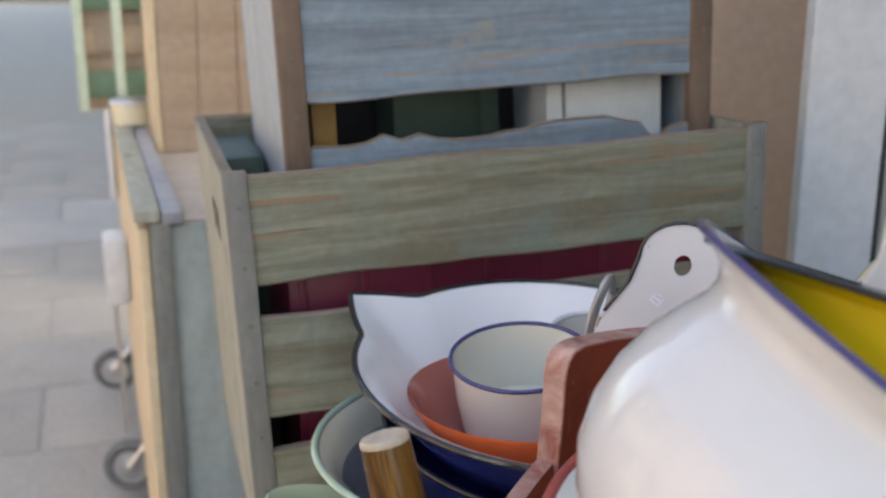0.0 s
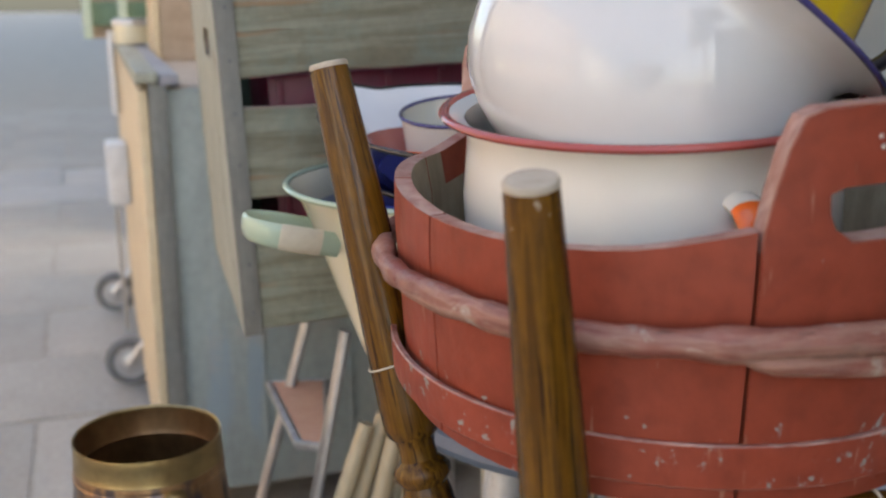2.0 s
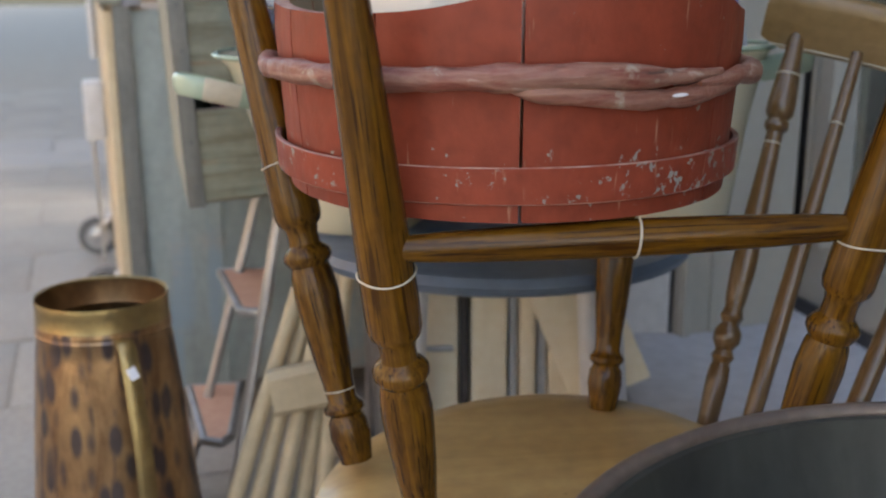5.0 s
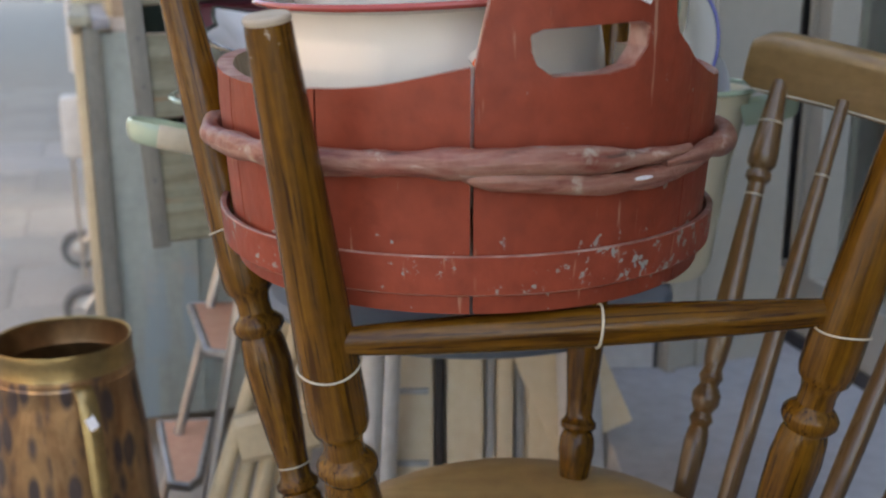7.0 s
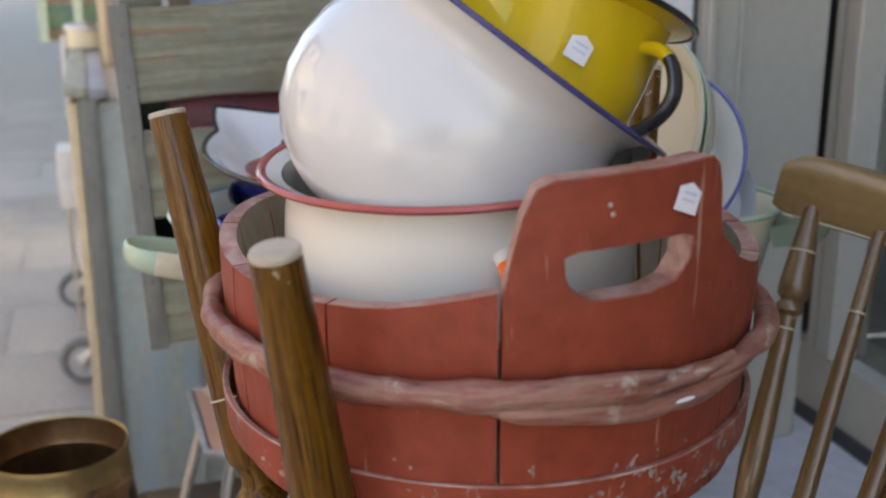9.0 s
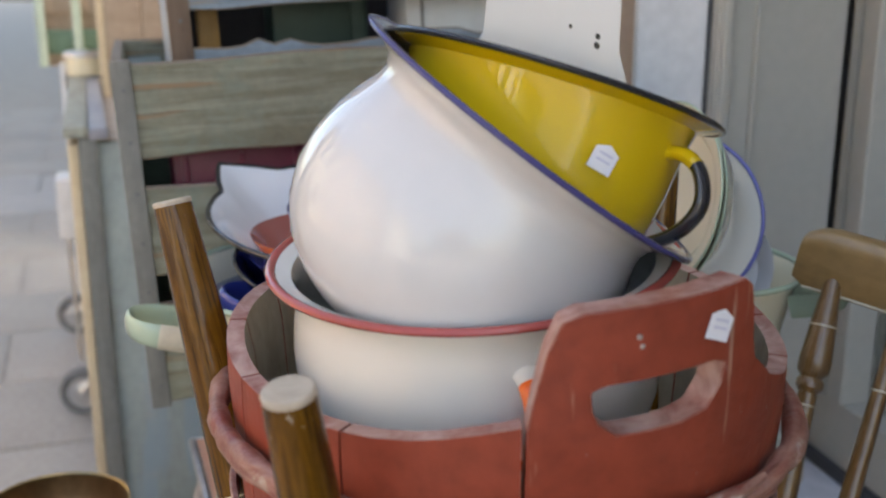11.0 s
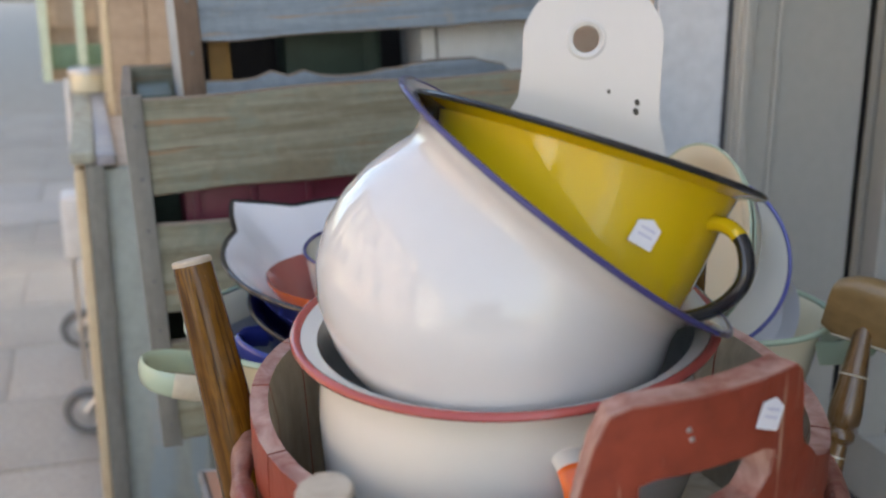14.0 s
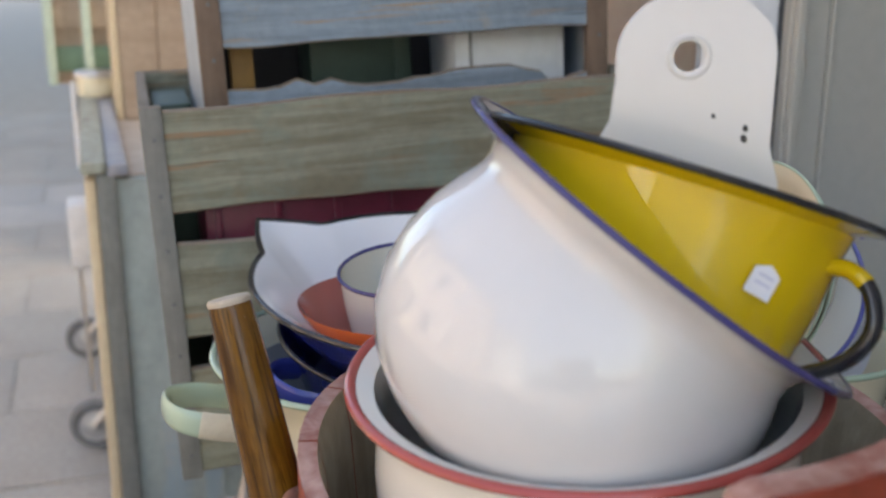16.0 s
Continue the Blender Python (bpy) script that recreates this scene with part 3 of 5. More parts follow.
# lower flat hoop: a thin strip that stands off the staves at one side, its edges rubbed pale
bs = bmesh.new()
rows = []
HN = 120
for i in range(HN + 1):
    a = 2 * math.pi * i / HN
    off = max(0.0, math.cos(a + radians(98))) ** 3 * 0.007 + max(0.0, math.cos(a - radians(82))) ** 6 * 0.004
    r = RT - 0.0072 + off + 0.0006 * math.sin(a * 5)
    dz = 0.0015 * math.sin(a * 2 + 1) + off * 0.5
    rows.append([bs.verts.new((rr * math.sin(a), -rr * math.cos(a), z + dz)) for rr, z in
                 ((r - 0.001, 0.0120), (r + 0.0006, 0.0114), (r + 0.0014, 0.0122), (r + 0.0032, 0.0362), (r + 0.0024, 0.0370), (r - 0.001, 0.0364))])
for p, q in zip(rows, rows[1:]):
    for k in range(6):
        bs.faces.new((p[k], p[(k + 1) % 6], q[(k + 1) % 6], q[k]))
fh = part("flat_hoop", bs, M_REDPAINT, tub, "flat red hoop with grey paint chips")
fh.data.materials.append(M_REDEDGE)
for fc in fh.data.polygons:
    fc.material_index = 1 if abs(fc.normal.z) > 0.45 else 0


def branch(a0, a1, r, z0, thick, seed, dip, part_off=0.0):
    pts, rad = [], []
    n = int(abs(a1 - a0) / 3)
    for i in range(n + 1):
        u = i / n
        a = radians(a0 + (a1 - a0) * u)
        w = noise.noise(Vector((a * 2.2, seed, 0))) * 0.004
        pts.append(((r + w * 0.5) * math.sin(a), -(r + w * 0.5) * math.cos(a), z0 + w + dip * u - part_off * math.sin(math.pi * min(1, u * 1.02)) ** 0.7))
        ends = min(1, min(u, 1 - u) * 9 + 0.35)
        rad.append(thick * ends * (1 + 0.26 * noise.noise(Vector((a * 7, seed * 3, 2))) + 0.16 * noise.noise(Vector((a * 26, seed * 5, 4)))))
    return tube(pts, rad, 14, flat=1.15)


part("twisted_hoop", branch(-322, 46, RT + 0.006, 0.0880, 0.0072, 1.3, 0.008), M_REDWORN, tub, "thick worn hoop of a bent red branch")
part("twisted_hoop", branch(-3, 60, RT + 0.004, 0.0890, 0.0060, 1.3, 0.005, 0.0100), M_REDWORN, tub)
sa = radians(31.5)
part("paint_spot", lathe([(0, 0.0009), (0.0060, 0.0006), (0.0074, 0), (0, -0.001)], 14, 0.18), M_LABEL, tub, "smear of white paint on the hoop",
     Matrix.Translation(((RT + 0.0102) * math.sin(sa), -(RT + 0.0102) * math.cos(sa), 0.0828)) @ Matrix.Rotation(sa, 4, "Z") @ Matrix.Rotation(radians(82), 4, "X"))
price_label(tub, ((RT + 0.001) * math.sin(radians(32)), -(RT + 0.001) * math.cos(radians(32)), 0.1945), (math.sin(radians(32)), -math.cos(radians(32)), 0), (0.30, 0.19, 1), 0.0165)

# ---- red-rimmed chamber pot ----
POT1 = tilted((0.178, 0.447, 0.825), (-0.05, -0.075, 1), 0)
pot = thing("chamber_pot", "white enamel chamber pot with a red rim, in a tub", "pot", POT1)
out1 = [(0.0, -0.148), (0.075, -0.148), (0.092, -0.140), (0.111, -0.118), (0.1205, -0.085), (0.1200, -0.05), (0.1170, -0.026), (0.1160, -0.014), (0.119, -0.005), (0.129, -0.001)]
ins1 = [(0.129, 0.0015), (0.117, -0.003), (0.1140, -0.014), (0.1150, -0.03), (0.118, -0.052), (0.1185, -0.085), (0.109, -0.116), (0.09, -0.137), (0.0, -0.144)]
part("body", lathe(out1 + ins1, 96), M_CREAMW, pot)
part("rim", ring(0.130, 0.0005, 0.0034, 96, 0.75), M_REDRIM, pot, "glossy red enamelled rim")
hp = smooth_path([(0.105, 0, -0.034), (0.126, 0, -0.036), (0.139, 0, -0.052), (0.136, 0, -0.078), (0.114, 0, -0.092)])
hh = part("handle", tube(hp, 0.0056, 12, flat=1.9, up=(0, 1, 0)), M_ORANGE, pot, "orange-red loop handle", Matrix.Rotation(radians(-76), 4, "Z"))
part("handle_root", tube(hp[:7], 0.0060, 12, flat=1.8, up=(0, 1, 0)), M_CREAMW, hh, "white enamelled root")

# ---- tilted white pot with blue rim ----
POT2 = tilted((0.2145, 0.441, 0.9010), (0.737, -0.012, 1), 0) @ Matrix.Scale(0.955, 4)
wpot = thing("chamber_pot", "large white enamel pot with blue rim, lying tilted", "pot", POT2)
out2 = [(0.0, -0.168), (0.030, -0.1665), (0.057, -0.162), (0.079, -0.1515), (0.0960, -0.138), (0.1085, -0.120), (0.1160, -0.098), (0.1175, -0.077), (0.1150, -0.055), (0.1095, -0.037), (0.1045, -0.024),
        (0.1045, -0.016), (0.109, -0.009), (0.118, -0.004), (0.127, -0.001)]
ins2 = [(0.127, 0.0015), (0.115, -0.001), (0.106, -0.007), (0.1015, -0.016), (0.102, -0.025), (0.1095, -0.054), (0.1105, -0.075), (0.107, -0.098), (0.09, -0.132), (0.0, -0.165)]
part("body", lathe(out2 + ins2, 112), M_WHITE, wpot)
part("rim", ring(0.128, 0.0004, 0.0026, 96, 0.8), M_BLUERIM, wpot, "worn blue enamelled rim")

# ---- yellow pot inside it ----
ypot = thing("enamel_pot", "yellow enamel pot with black rim, nested in a white pot", "pot", tilted((0.2290, 0.458, 0.9325), (0.315, 0.165, 1), 0) @ Matrix.Scale(0.965, 4))
outy = [(0.0, -0.110), (0.066, -0.110), (0.078, -0.103), (0.086, -0.085), (0.092, -0.05), (0.095, -0.02), (0.098, -0.006), (0.112, -0.001)]
insy = [(0.112, 0.001), (0.096, -0.004), (0.092, -0.02), (0.089, -0.05), (0.083, -0.085), (0.0, -0.106)]
part("body", lathe(outy + insy, 96), M_YELLOW, ypot)
part("rim", ring(0.1125, 0.0, 0.0026, 96, 0.8), M_BLACKRIM, ypot, "black enamelled rim")
hy = smooth_path([(0.089, 0, -0.025), (0.104, 0, -0.023), (0.117, 0, -0.031), (0.1235, 0, -0.049), (0.116, 0, -0.067), (0.098, 0, -0.081), (0.085, 0, -0.084)])
hd = part("handle", tube(hy, 0.0044, 12, flat=1.6, up=(0, 1, 0)), M_BLACKRIM, ypot, "black strap handle with yellow worn end", Matrix.Rotation(radians(-38), 4, "Z"))
part("handle_root", tube(hy[:11], 0.0048, 12, flat=1.5, up=(0, 1, 0)), M_YELLOW, hd)
ya = radians(-71)
yr = 0.0935
price_label(ypot, ((yr + 0.0012) * math.cos(ya), (yr + 0.0012) * math.sin(ya), -0.040), (math.cos(ya), math.sin(ya), -0.06), (0.2, 0, 1), 0.0165)

# ---- white enamel back plate standing in the yellow pot ----
plate = thing("enamel_plate", "chipped white enamel plate with a hanging hole, in a pot", "plate", basis((0.2275, 0.420, 0.9065), -2, 2) @ Matrix.Scale(0.94, 4))
arc = [(0.042 * math.cos(radians(a)), 0.098 + 0.036 * math.sin(radians(a))) for a in range(0, 181, 12)]
outp = arc + [(-0.042, 0.088), (-0.045, 0.066), (-0.058, 0.044), (-0.058, -0.04), (0.05, -0.04), (0.045, 0.03), (0.040, 0.05), (0.041, 0.075)]
holep = [(-0.004 + 0.0080 * math.cos(radians(a)), 0.0985 + 0.0080 * math.sin(radians(a))) for a in range(0, 360, 20)]
part("board", holed_plate(outp, holep, 0.0035, 72, 6), M_PLATE, plate)
part("hole_rim", tube([(-0.004 + 0.0105 * math.cos(radians(a)), 0.0, 0.0985 + 0.0105 * math.sin(radians(a))) for a in range(0, 360, 12)], 0.0016, 8, True, 0.3, (0, 1, 0)), M_WHITE, plate)
for x, z, s in ((0.0265, 0.060, 0.0014), (0.0258, 0.0545, 0.0016), (0.0095, 0.067, 0.0010)):
    part("chip", lathe([(0, 0.0006), (s, 0.0004), (s * 1.1, 0)], 9, 1.4), M_BLACKRIM, plate, m=tilted((x, -0.0002, z), (0, -1, 0), 20))

# ---- upturned chair ----
LEGS = (((0.138, 0.330, 0.346), (0.0869, 0.245, 0.8133)), ((0.073, 0.441, 0.385), (-0.0316, 0.5117, 0.846)),
        ((0.392, 0.338, 0.360), (0.488, 0.300, 0.830)), ((0.301, 0.540, 0.390), (0.339, 0.630, 0.868)))
chair = thing("wooden_chair", "dark varnished turned-leg chair standing upside down on another chair", "chair")
prof = [(0, 0), (0.0128, 0), (0.0145, 0.025), (0.0165, 0.05), (0.0155, 0.075), (0.0128, 0.088), (0.0140, 0.091), (0.0162, 0.096), (0.0162, 0.104), (0.0135, 0.110),
        (0.0118, 0.118), (0.0125, 0.15), (0.0150, 0.20), (0.0172, 0.27), (0.0180, 0.315), (0.0165, 0.350), (0.0150, 0.362), (0.0162, 0.366), (0.0192, 0.376),
        (0.0192, 0.386), (0.0165, 0.394), (0.0126, 0.402), (0.0122, 0.420), (0.0135, 0.434), (0.0170, 0.442), (0.0186, 0.455), (0.0188, 0.49), (0.0180, 0.58),
        (0.0162, 0.74), (0.0142, 0.88), (0.0126, 0.985)]
for i, (p, q) in enumerate(LEGS):
    ln = (Vector(q) - Vector(p)).length
    slip = (-0.003, 0.002, 0.012, 0.0)[i]
    girth = (1.06, 1.08, 1.0, 1.0)[i]
    leg = part("leg", lathe([(r * girth, (s + slip * max(0, min(1, (s - 0.12) / 0.12, (0.58 - s) / 0.09))) * ln) for r, s in prof] + [(0.0120 * girth, 0.995 * ln), (0, 0.995 * ln)], 40), M_LEG, chair, m=aim(p, q))
    part("leg_tip", lathe([(0, 0.992 * ln), (0.0125 * girth, 0.992 * ln), (0.0127 * girth, 0.997 * ln), (0.0118 * girth, 1.0 * ln), (0, 1.0005 * ln)], 32), M_TIP, leg, "pale sawn leg end")
    s, r = ((0.537, 0.0198), (0.552, 0.0200), (0.53, 0.0186), (0.5, 0.0189))[i]
    band = part("rubber_band", tube([((r + 0.0006) * math.cos(radians(a)), (r + 0.0006) * math.sin(radians(a)), s * ln + 0.0015 * math.sin(radians(a * 2))) for a in range(0, 360, 9)], 0.0007, 8, True), M_BAND, leg, "thin cream rubber band")
    if i == 1:
        part("rubber_band", tube([(0.0128 * math.cos(radians(a)), 0.0128 * math.sin(radians(a)), 0.135 * ln) for a in range(0, 360, 12)], 0.0008, 8, True), M_BAND, leg)


def rail(p, q, r0=0.0088, r1=0.0132, bands=True):
    ln = (Vector(q) - Vector(p)).length
    pr = [(0, 0), (r0, 0)] + [(r0 + (r1 - r0) * math.sin(math.pi * u) ** 0.8, u * ln) for u in [k / 16 for k in range(1, 16)]] + [(r0, ln), (0, ln)]
    ob = part("rail", lathe(pr, 32), M_LEGX, chair, m=aim(p, q))
    if bands:
        part("rubber_band", tube([((r1 + 0.0007) * math.cos(radians(a)), (r1 + 0.0007) * math.sin(radians(a)), 0.506 * ln + 0.002 * math.sin(radians(a + 40))) for a in range(0, 360, 9)], 0.0009, 8, True), M_BAND, ob, "thin cream rubber band")


rail((0.121, 0.2760, 0.6159), (0.436, 0.319, 0.6205))
SEATC = (0.234, 0.412, 0.372)
part("seat", lathe([(0, 0.013), (0.150, 0.012), (0.176, 0.008), (0.196, -0.004), (0.200, -0.016), (0.194, -0.026), (0.17, -0.030), (0, -0.030)], 96), M_SEAT, chair,
     "honey-coloured waxed underside of the round seat", tilted(SEATC, (-0.05, -0.03, 1)))
for k in range(5):
    u = (k - 2) / 2
    bx, by = SEATC[0] - 0.10 + 0.11 * u, SEATC[1] - 0.13 - 0.07 * u
    part("back_spindle", lathe([(0.006, 0), (0.009, 0.1), (0.006, 0.24)], 12), M_SPIN, chair, m=aim((bx, by, 0.335), (bx - 0.02, by - 0.03, 0.08)))
part("back_crest", rough_board((-0.17, -0.011, 0.06), (0.17, 0.011, 0.115), 0.006, 0.001, 2), M_CREST, chair, m=Matrix.Translation((SEATC[0] - 0.12, SEATC[1] - 0.165, 0)) @ Matrix.Rotation(radians(-32), 4, "Z"))

# ---- upright chair under it ----
chair2 = thing("wooden_chair", "golden-brown spindle-back chair carrying an upturned chair", "chair")
S2 = (0.262, 0.425, 0.322)
part("seat", lathe([(0, 0.018), (0.17, 0.018), (0.200, 0.012), (0.206, 0), (0.198, -0.012), (0.16, -0.018), (0, -0.018)], 72), M_SEAT, chair2, m=Matrix.Translation(S2))
for dx, dy in ((-0.13, -0.10), (0.12, -0.12), (-0.10, 0.13), (0.13, 0.11)):
    foot = (S2[0] + dx * 1.35, S2[1] + dy * 1.35, 0.24 if S2[0] + dx * 1.35 > 0.40 else 0.0)
    part("leg", lathe([(r, s * (0.302 - foot[2])) for r, s in ((0, 0), (0.012, 0), (0.016, 0.3), (0.013, 0.36), (0.018, 0.45), (0.012, 1))], 20), M_LEG, chair2, m=aim(foot, (S2[0] + dx, S2[1] + dy, 0.30)))
CD = Vector((0.715, -0.67, -0.30))
C0 = Vector((0.487, 0.703, 0.762))


def rounded(v):
    """Squares a circle's section into a board with rounded edges."""
    return math.copysign(abs(v) ** 0.5, v)


bc = bmesh.new()
rowsc = []
for i in range(33):
    u = i / 32
    endr = min(1, math.sin(math.pi * min(u * 9, 0.5)), math.sin(math.pi * min((1 - u) * 9, 0.5)))
    bowx = 0.03 * (1 - (2 * u - 1) ** 2)
    rowsc.append([bc.verts.new((u * 0.37, bowx + 0.0125 * (0.7 + 0.3 * endr) * rounded(math.cos(radians(a))) + 0.004 * math.sin(radians(a)), 0.0300 * (0.70 + 0.30 * endr) * rounded(math.sin(radians(a)))))
                  for a in range(0, 360, 20)])
for p, q in zip(rowsc, rowsc[1:]):
    for k in range(18):
        bc.faces.new((p[k], p[(k + 1) % 18], q[(k + 1) % 18], q[k]))
bc.faces.new(rowsc[0][::-1])
bc.faces.new(rowsc[-1])
crest = part("crest_rail", bc, M_CREST, chair2, "rounded golden-brown crest rail", Matrix.Translation(C0 - CD * 0.004 - Vector((0, 0, 0.009))) @ Matrix.Rotation(math.atan2(CD.y, CD.x), 4, "Z") @ Matrix.Rotation(radians(14), 4, "Y") @ Matrix.Rotation(radians(14), 4, "X"))
# thin pale tube along the crest rail's lower front edge
part("edge_line", tube([(0.012 + 0.346 * k / 24, 0.03 * (1 - (2 * (0.03 + 0.94 * k / 24) - 1) ** 2) - 0.0150, -0.0240) for k in range(25)], 0.0009, 8), M_BAND, crest, "thin pale line along the edge")
sp_prof = [(0.0052, 0), (0.0095, 0.06), (0.0112, 0.20), (0.0100, 0.225), (0.0085, 0.235), (0.0115, 0.25), (0.0085, 0.265), (0.0135, 0.285), (0.0135, 0.305), (0.0085, 0.325), (0.0115, 0.34),
           (0.0085, 0.36), (0.0105, 0.38), (0.0124, 0.45), (0.0120, 0.52), (0.0103, 0.62), (0.0085, 0.74), (0.0082, 0.765), (0.0122, 0.776), (0.0122, 0.788), (0.0096, 0.796), (0.0138, 0.808), (0.0142, 0.830), (0.0115, 0.90), (0.0085, 0.96), (0.0075, 1.0)]
sp_plain = [(0.0050, 0), (0.0085, 0.12), (0.0098, 0.35), (0.0085, 0.60), (0.0068, 0.85), (0.0058, 1.0)]
for k in range(6):
    top = C0 + CD * (0.026 + 0.061 * k) + Vector((0, 0, -0.018)) + Vector((0.68, 0.73, 0)) * (0.02 * (1 - (2 * (0.1 + 0.15 * k) - 1) ** 2))
    foot = Vector((0.394, 0.548, 0.322)) + Vector((CD.x, CD.y, 0)) * (0.045 * k) + Vector((0.68, 0.73, 0)) * (0.018 * (1 - (2 * (0.1 + 0.15 * k) - 1) ** 2)) - Vector((0.012, 0.012, 0)) * k
    ln = (top - foot).length
    fancy = k in (0, 5)
    sp = part("turned_post" if fancy else "spindle", lathe([(r, s * ln) for r, s in (sp_prof if fancy else sp_plain)], 24), M_SPIN, chair2, m=aim(foot, top))
    for s, r in ((0.74, 0.0086), (0.90, 0.0117)) if fancy else ((0.83, 0.0070),):
        part("rubber_band", ring(r, s * ln, 0.0009, 24), M_BAND, sp)

# ---- stool with the stack of bowls ----
stool = thing("round_stool", "slate-blue round stool carrying stacked enamel pots", "stool", Matrix.Translation((0.21, 0.785, 0)))
part("seat", lathe([(0, 0.490), (0.208, 0.490), (0.219, 0.495), (0.223, 0.503), (0.219, 0.512), (0.208, 0.516), (0, 0.516)], 80), M_STOOL, stool)
for dx, dy in ((-0.10, -0.10), (0.12, -0.06), (-0.09, 0.12), (0.12, 0.12)):
    z0 = 0.24 if 0.21 + dx * 1.3 > 0.40 else 0.0
    part("leg", lathe([(0, 0), (0.013, 0), (0.016, 0.20), (0.014, 0.492 - z0)], 20), M_WHITEPL, stool, "white-painted round leg", aim((dx * 1.3, dy * 1.3, z0), (dx, dy, 0.492)))

cpot = thing("enamel_pot", "cream enamel pot with green rim and handles, on a stool", "pot", Matrix.Translation((0.050, 0.796, 0.712)))
part("body", lathe([(0, -0.196), (0.068, -0.196), (0.077, -0.188), (0.091, -0.15), (0.110, -0.10), (0.128, -0.05), (0.143, -0.012), (0.155, -0.001), (0.155, 0.001), (0.140, -0.010), (0.124, -0.05), (0.106, -0.10), (0.087, -0.15), (0, -0.190)], 96), M_CREAM, cpot)
part("inside", lathe([(0.1395, -0.012), (0.1235, -0.05), (0.1055, -0.10), (0.0865, -0.15), (0.07, -0.184), (0, -0.188)], 96), M_GREYIN, cpot, "worn grey enamel inside")
part("rim", ring(0.155, 0.0, 0.0034, 96, 0.8), M_GREENRIM, cpot, "pale green rim")
for turn in (206, 26):
    hq = smooth_path([(0.126, -0.036, -0.044), (0.165, -0.038, -0.034), (0.192, -0.026, -0.028), (0.200, 0.0, -0.027), (0.192, 0.026, -0.028), (0.165, 0.038, -0.034), (0.126, 0.036, -0.044)])
    hg = part("handle", tube(hq, 0.0042, 12, flat=2.7), M_GREENRIM, cpot, "pale green strap handle", Matrix.Rotation(radians(turn), 4, "Z"))
    part("tape", tube(hq[-10:-3], 0.0047, 12, flat=2.55), M_BAND, hg, "strip of beige tape")

bpot = thing("enamel_pot", "dark blue enamel pot with chipped handles, in a cream pot", "pot", tilted((0.096, 0.822, 0.7215), (0.045, -0.105, 1)))
part("body", lathe([(0, -0.118), (0.082, -0.118), (0.098, -0.105), (0.122, -0.06), (0.140, -0.01), (0.146, 0), (0.145, 0.001), (0.137, -0.01), (0.118, -0.06), (0, -0.112)], 80), M_BLUE, bpot)
part("rim", ring(0.146, 0, 0.0026, 80), M_BLACKRIM, bpot)
for turn in (222, 42):
    hq = smooth_path([(0.130, -0.036, -0.020), (0.152, -0.038, -0.016), (0.170, -0.024, -0.013), (0.175, 0.0, -0.012), (0.170, 0.024, -0.013), (0.152, 0.038, -0.016), (0.130, 0.036, -0.020)])
    part("handle", tube(hq, 0.0045, 12, flat=2.4), M_BLUE, bpot, "chipped blue strap handle", Matrix.Rotation(radians(turn), 4, "Z"))

bowl = thing("enamel_bowl", "white enamel bowl with blue outside, pouring lip and worn black rim", "bowl", tilted((0.098, 0.826, 0.768), (0.045, -0.105, 1)))
RB = 0.172


def lip(x, y, z):
    """Draws the wall out into a pouring lip at one side."""
    a = math.degrees(math.atan2(y, x)) - 152
    a = (a + 180) % 360 - 180
    k = max(0, 1 - abs(a) / 17) ** 1.1 * max(0, (z + 0.085) / 0.085) ** 1.6
    return x * (1 + 0.21 * k), y * (1 + 0.21 * k), z + 0.010 * k


bb = lathe([(0, -0.088), (0.07, -0.088), (0.088, -0.084), (0.118, -0.060), (0.146, -0.028), (0.162, -0.006), (RB, 0.0), (RB, 0.0016), (0.160, -0.003), (0.143, -0.026), (0.115, -0.057), (0.085, -0.080), (0, -0.083)], 144)
for v in bb.verts:
    v.co = lip(*v.co)
bowl_body = part("body", bb, M_BOWLW, bowl)
bowl_body.data.materials.append(M_BLUE)
for fc in bowl_body.data.polygons:
    c, nrm = fc.center, fc.normal
    fc.material_index = 1 if nrm.z < 0.05 and nrm.x * c.x + nrm.y * c.y >= -1e-4 else 0
part("rim", tube([lip(RB * math.cos(radians(a)), RB * math.sin(radians(a)), 0.0008) for a in range(0, 360, 2)], 0.0028, 8, True), M_BLACKRIM, bowl, "worn black rim")

obowl = thing("enamel_bowl", "orange enamel bowl with dull red inside, nested in a white bowl", "bowl", tilted((0.066, 0.796, 0.753), (0.01, -0.01, 1)) @ Matrix.Diagonal((1.05, 1.05, 1.02, 1)))
part("body", lathe([(0, -0.050), (0.045, -0.050), (0.070, -0.036), (0.087, -0.008), (0.091, 0.0), (0.091, 0.001)], 96), M_ORANGE, obowl)
part("inside", lathe([(0.091, 0.001), (0.085, -0.007), (0.068, -0.033), (0.043, -0.046), (0, -0.046)], 96), M_MAROON, obowl, "dull red glossy inside")

mug = thing("enamel_mug", "white enamel mug with a thin blue rim, standing in a bowl", "mug", tilted((0.064, 0.810, 0.7790), (-0.06, -0.15, 1)) @ Matrix.Scale(1.05, 4))
part("body", lathe([(0, -0.062), (0.044, -0.062), (0.049, -0.058), (0.0530, -0.03), (0.055, -0.002), (0.0555, 0.0), (0.054, 0.0), (0.0515, -0.03), (0.0475, -0.056), (0, -0.058)], 72), M_CREAMW, mug)
part("inside", lathe([(0.0538, -0.001), (0.0513, -0.03), (0.0472, -0.055), (0, -0.057)], 72), M_MUGIN, mug, "yellowed stained inside")
part("rim", ring(0.0552, 0.0, 0.0018, 72), M_BLUERIM, mug, "thin blue rim")
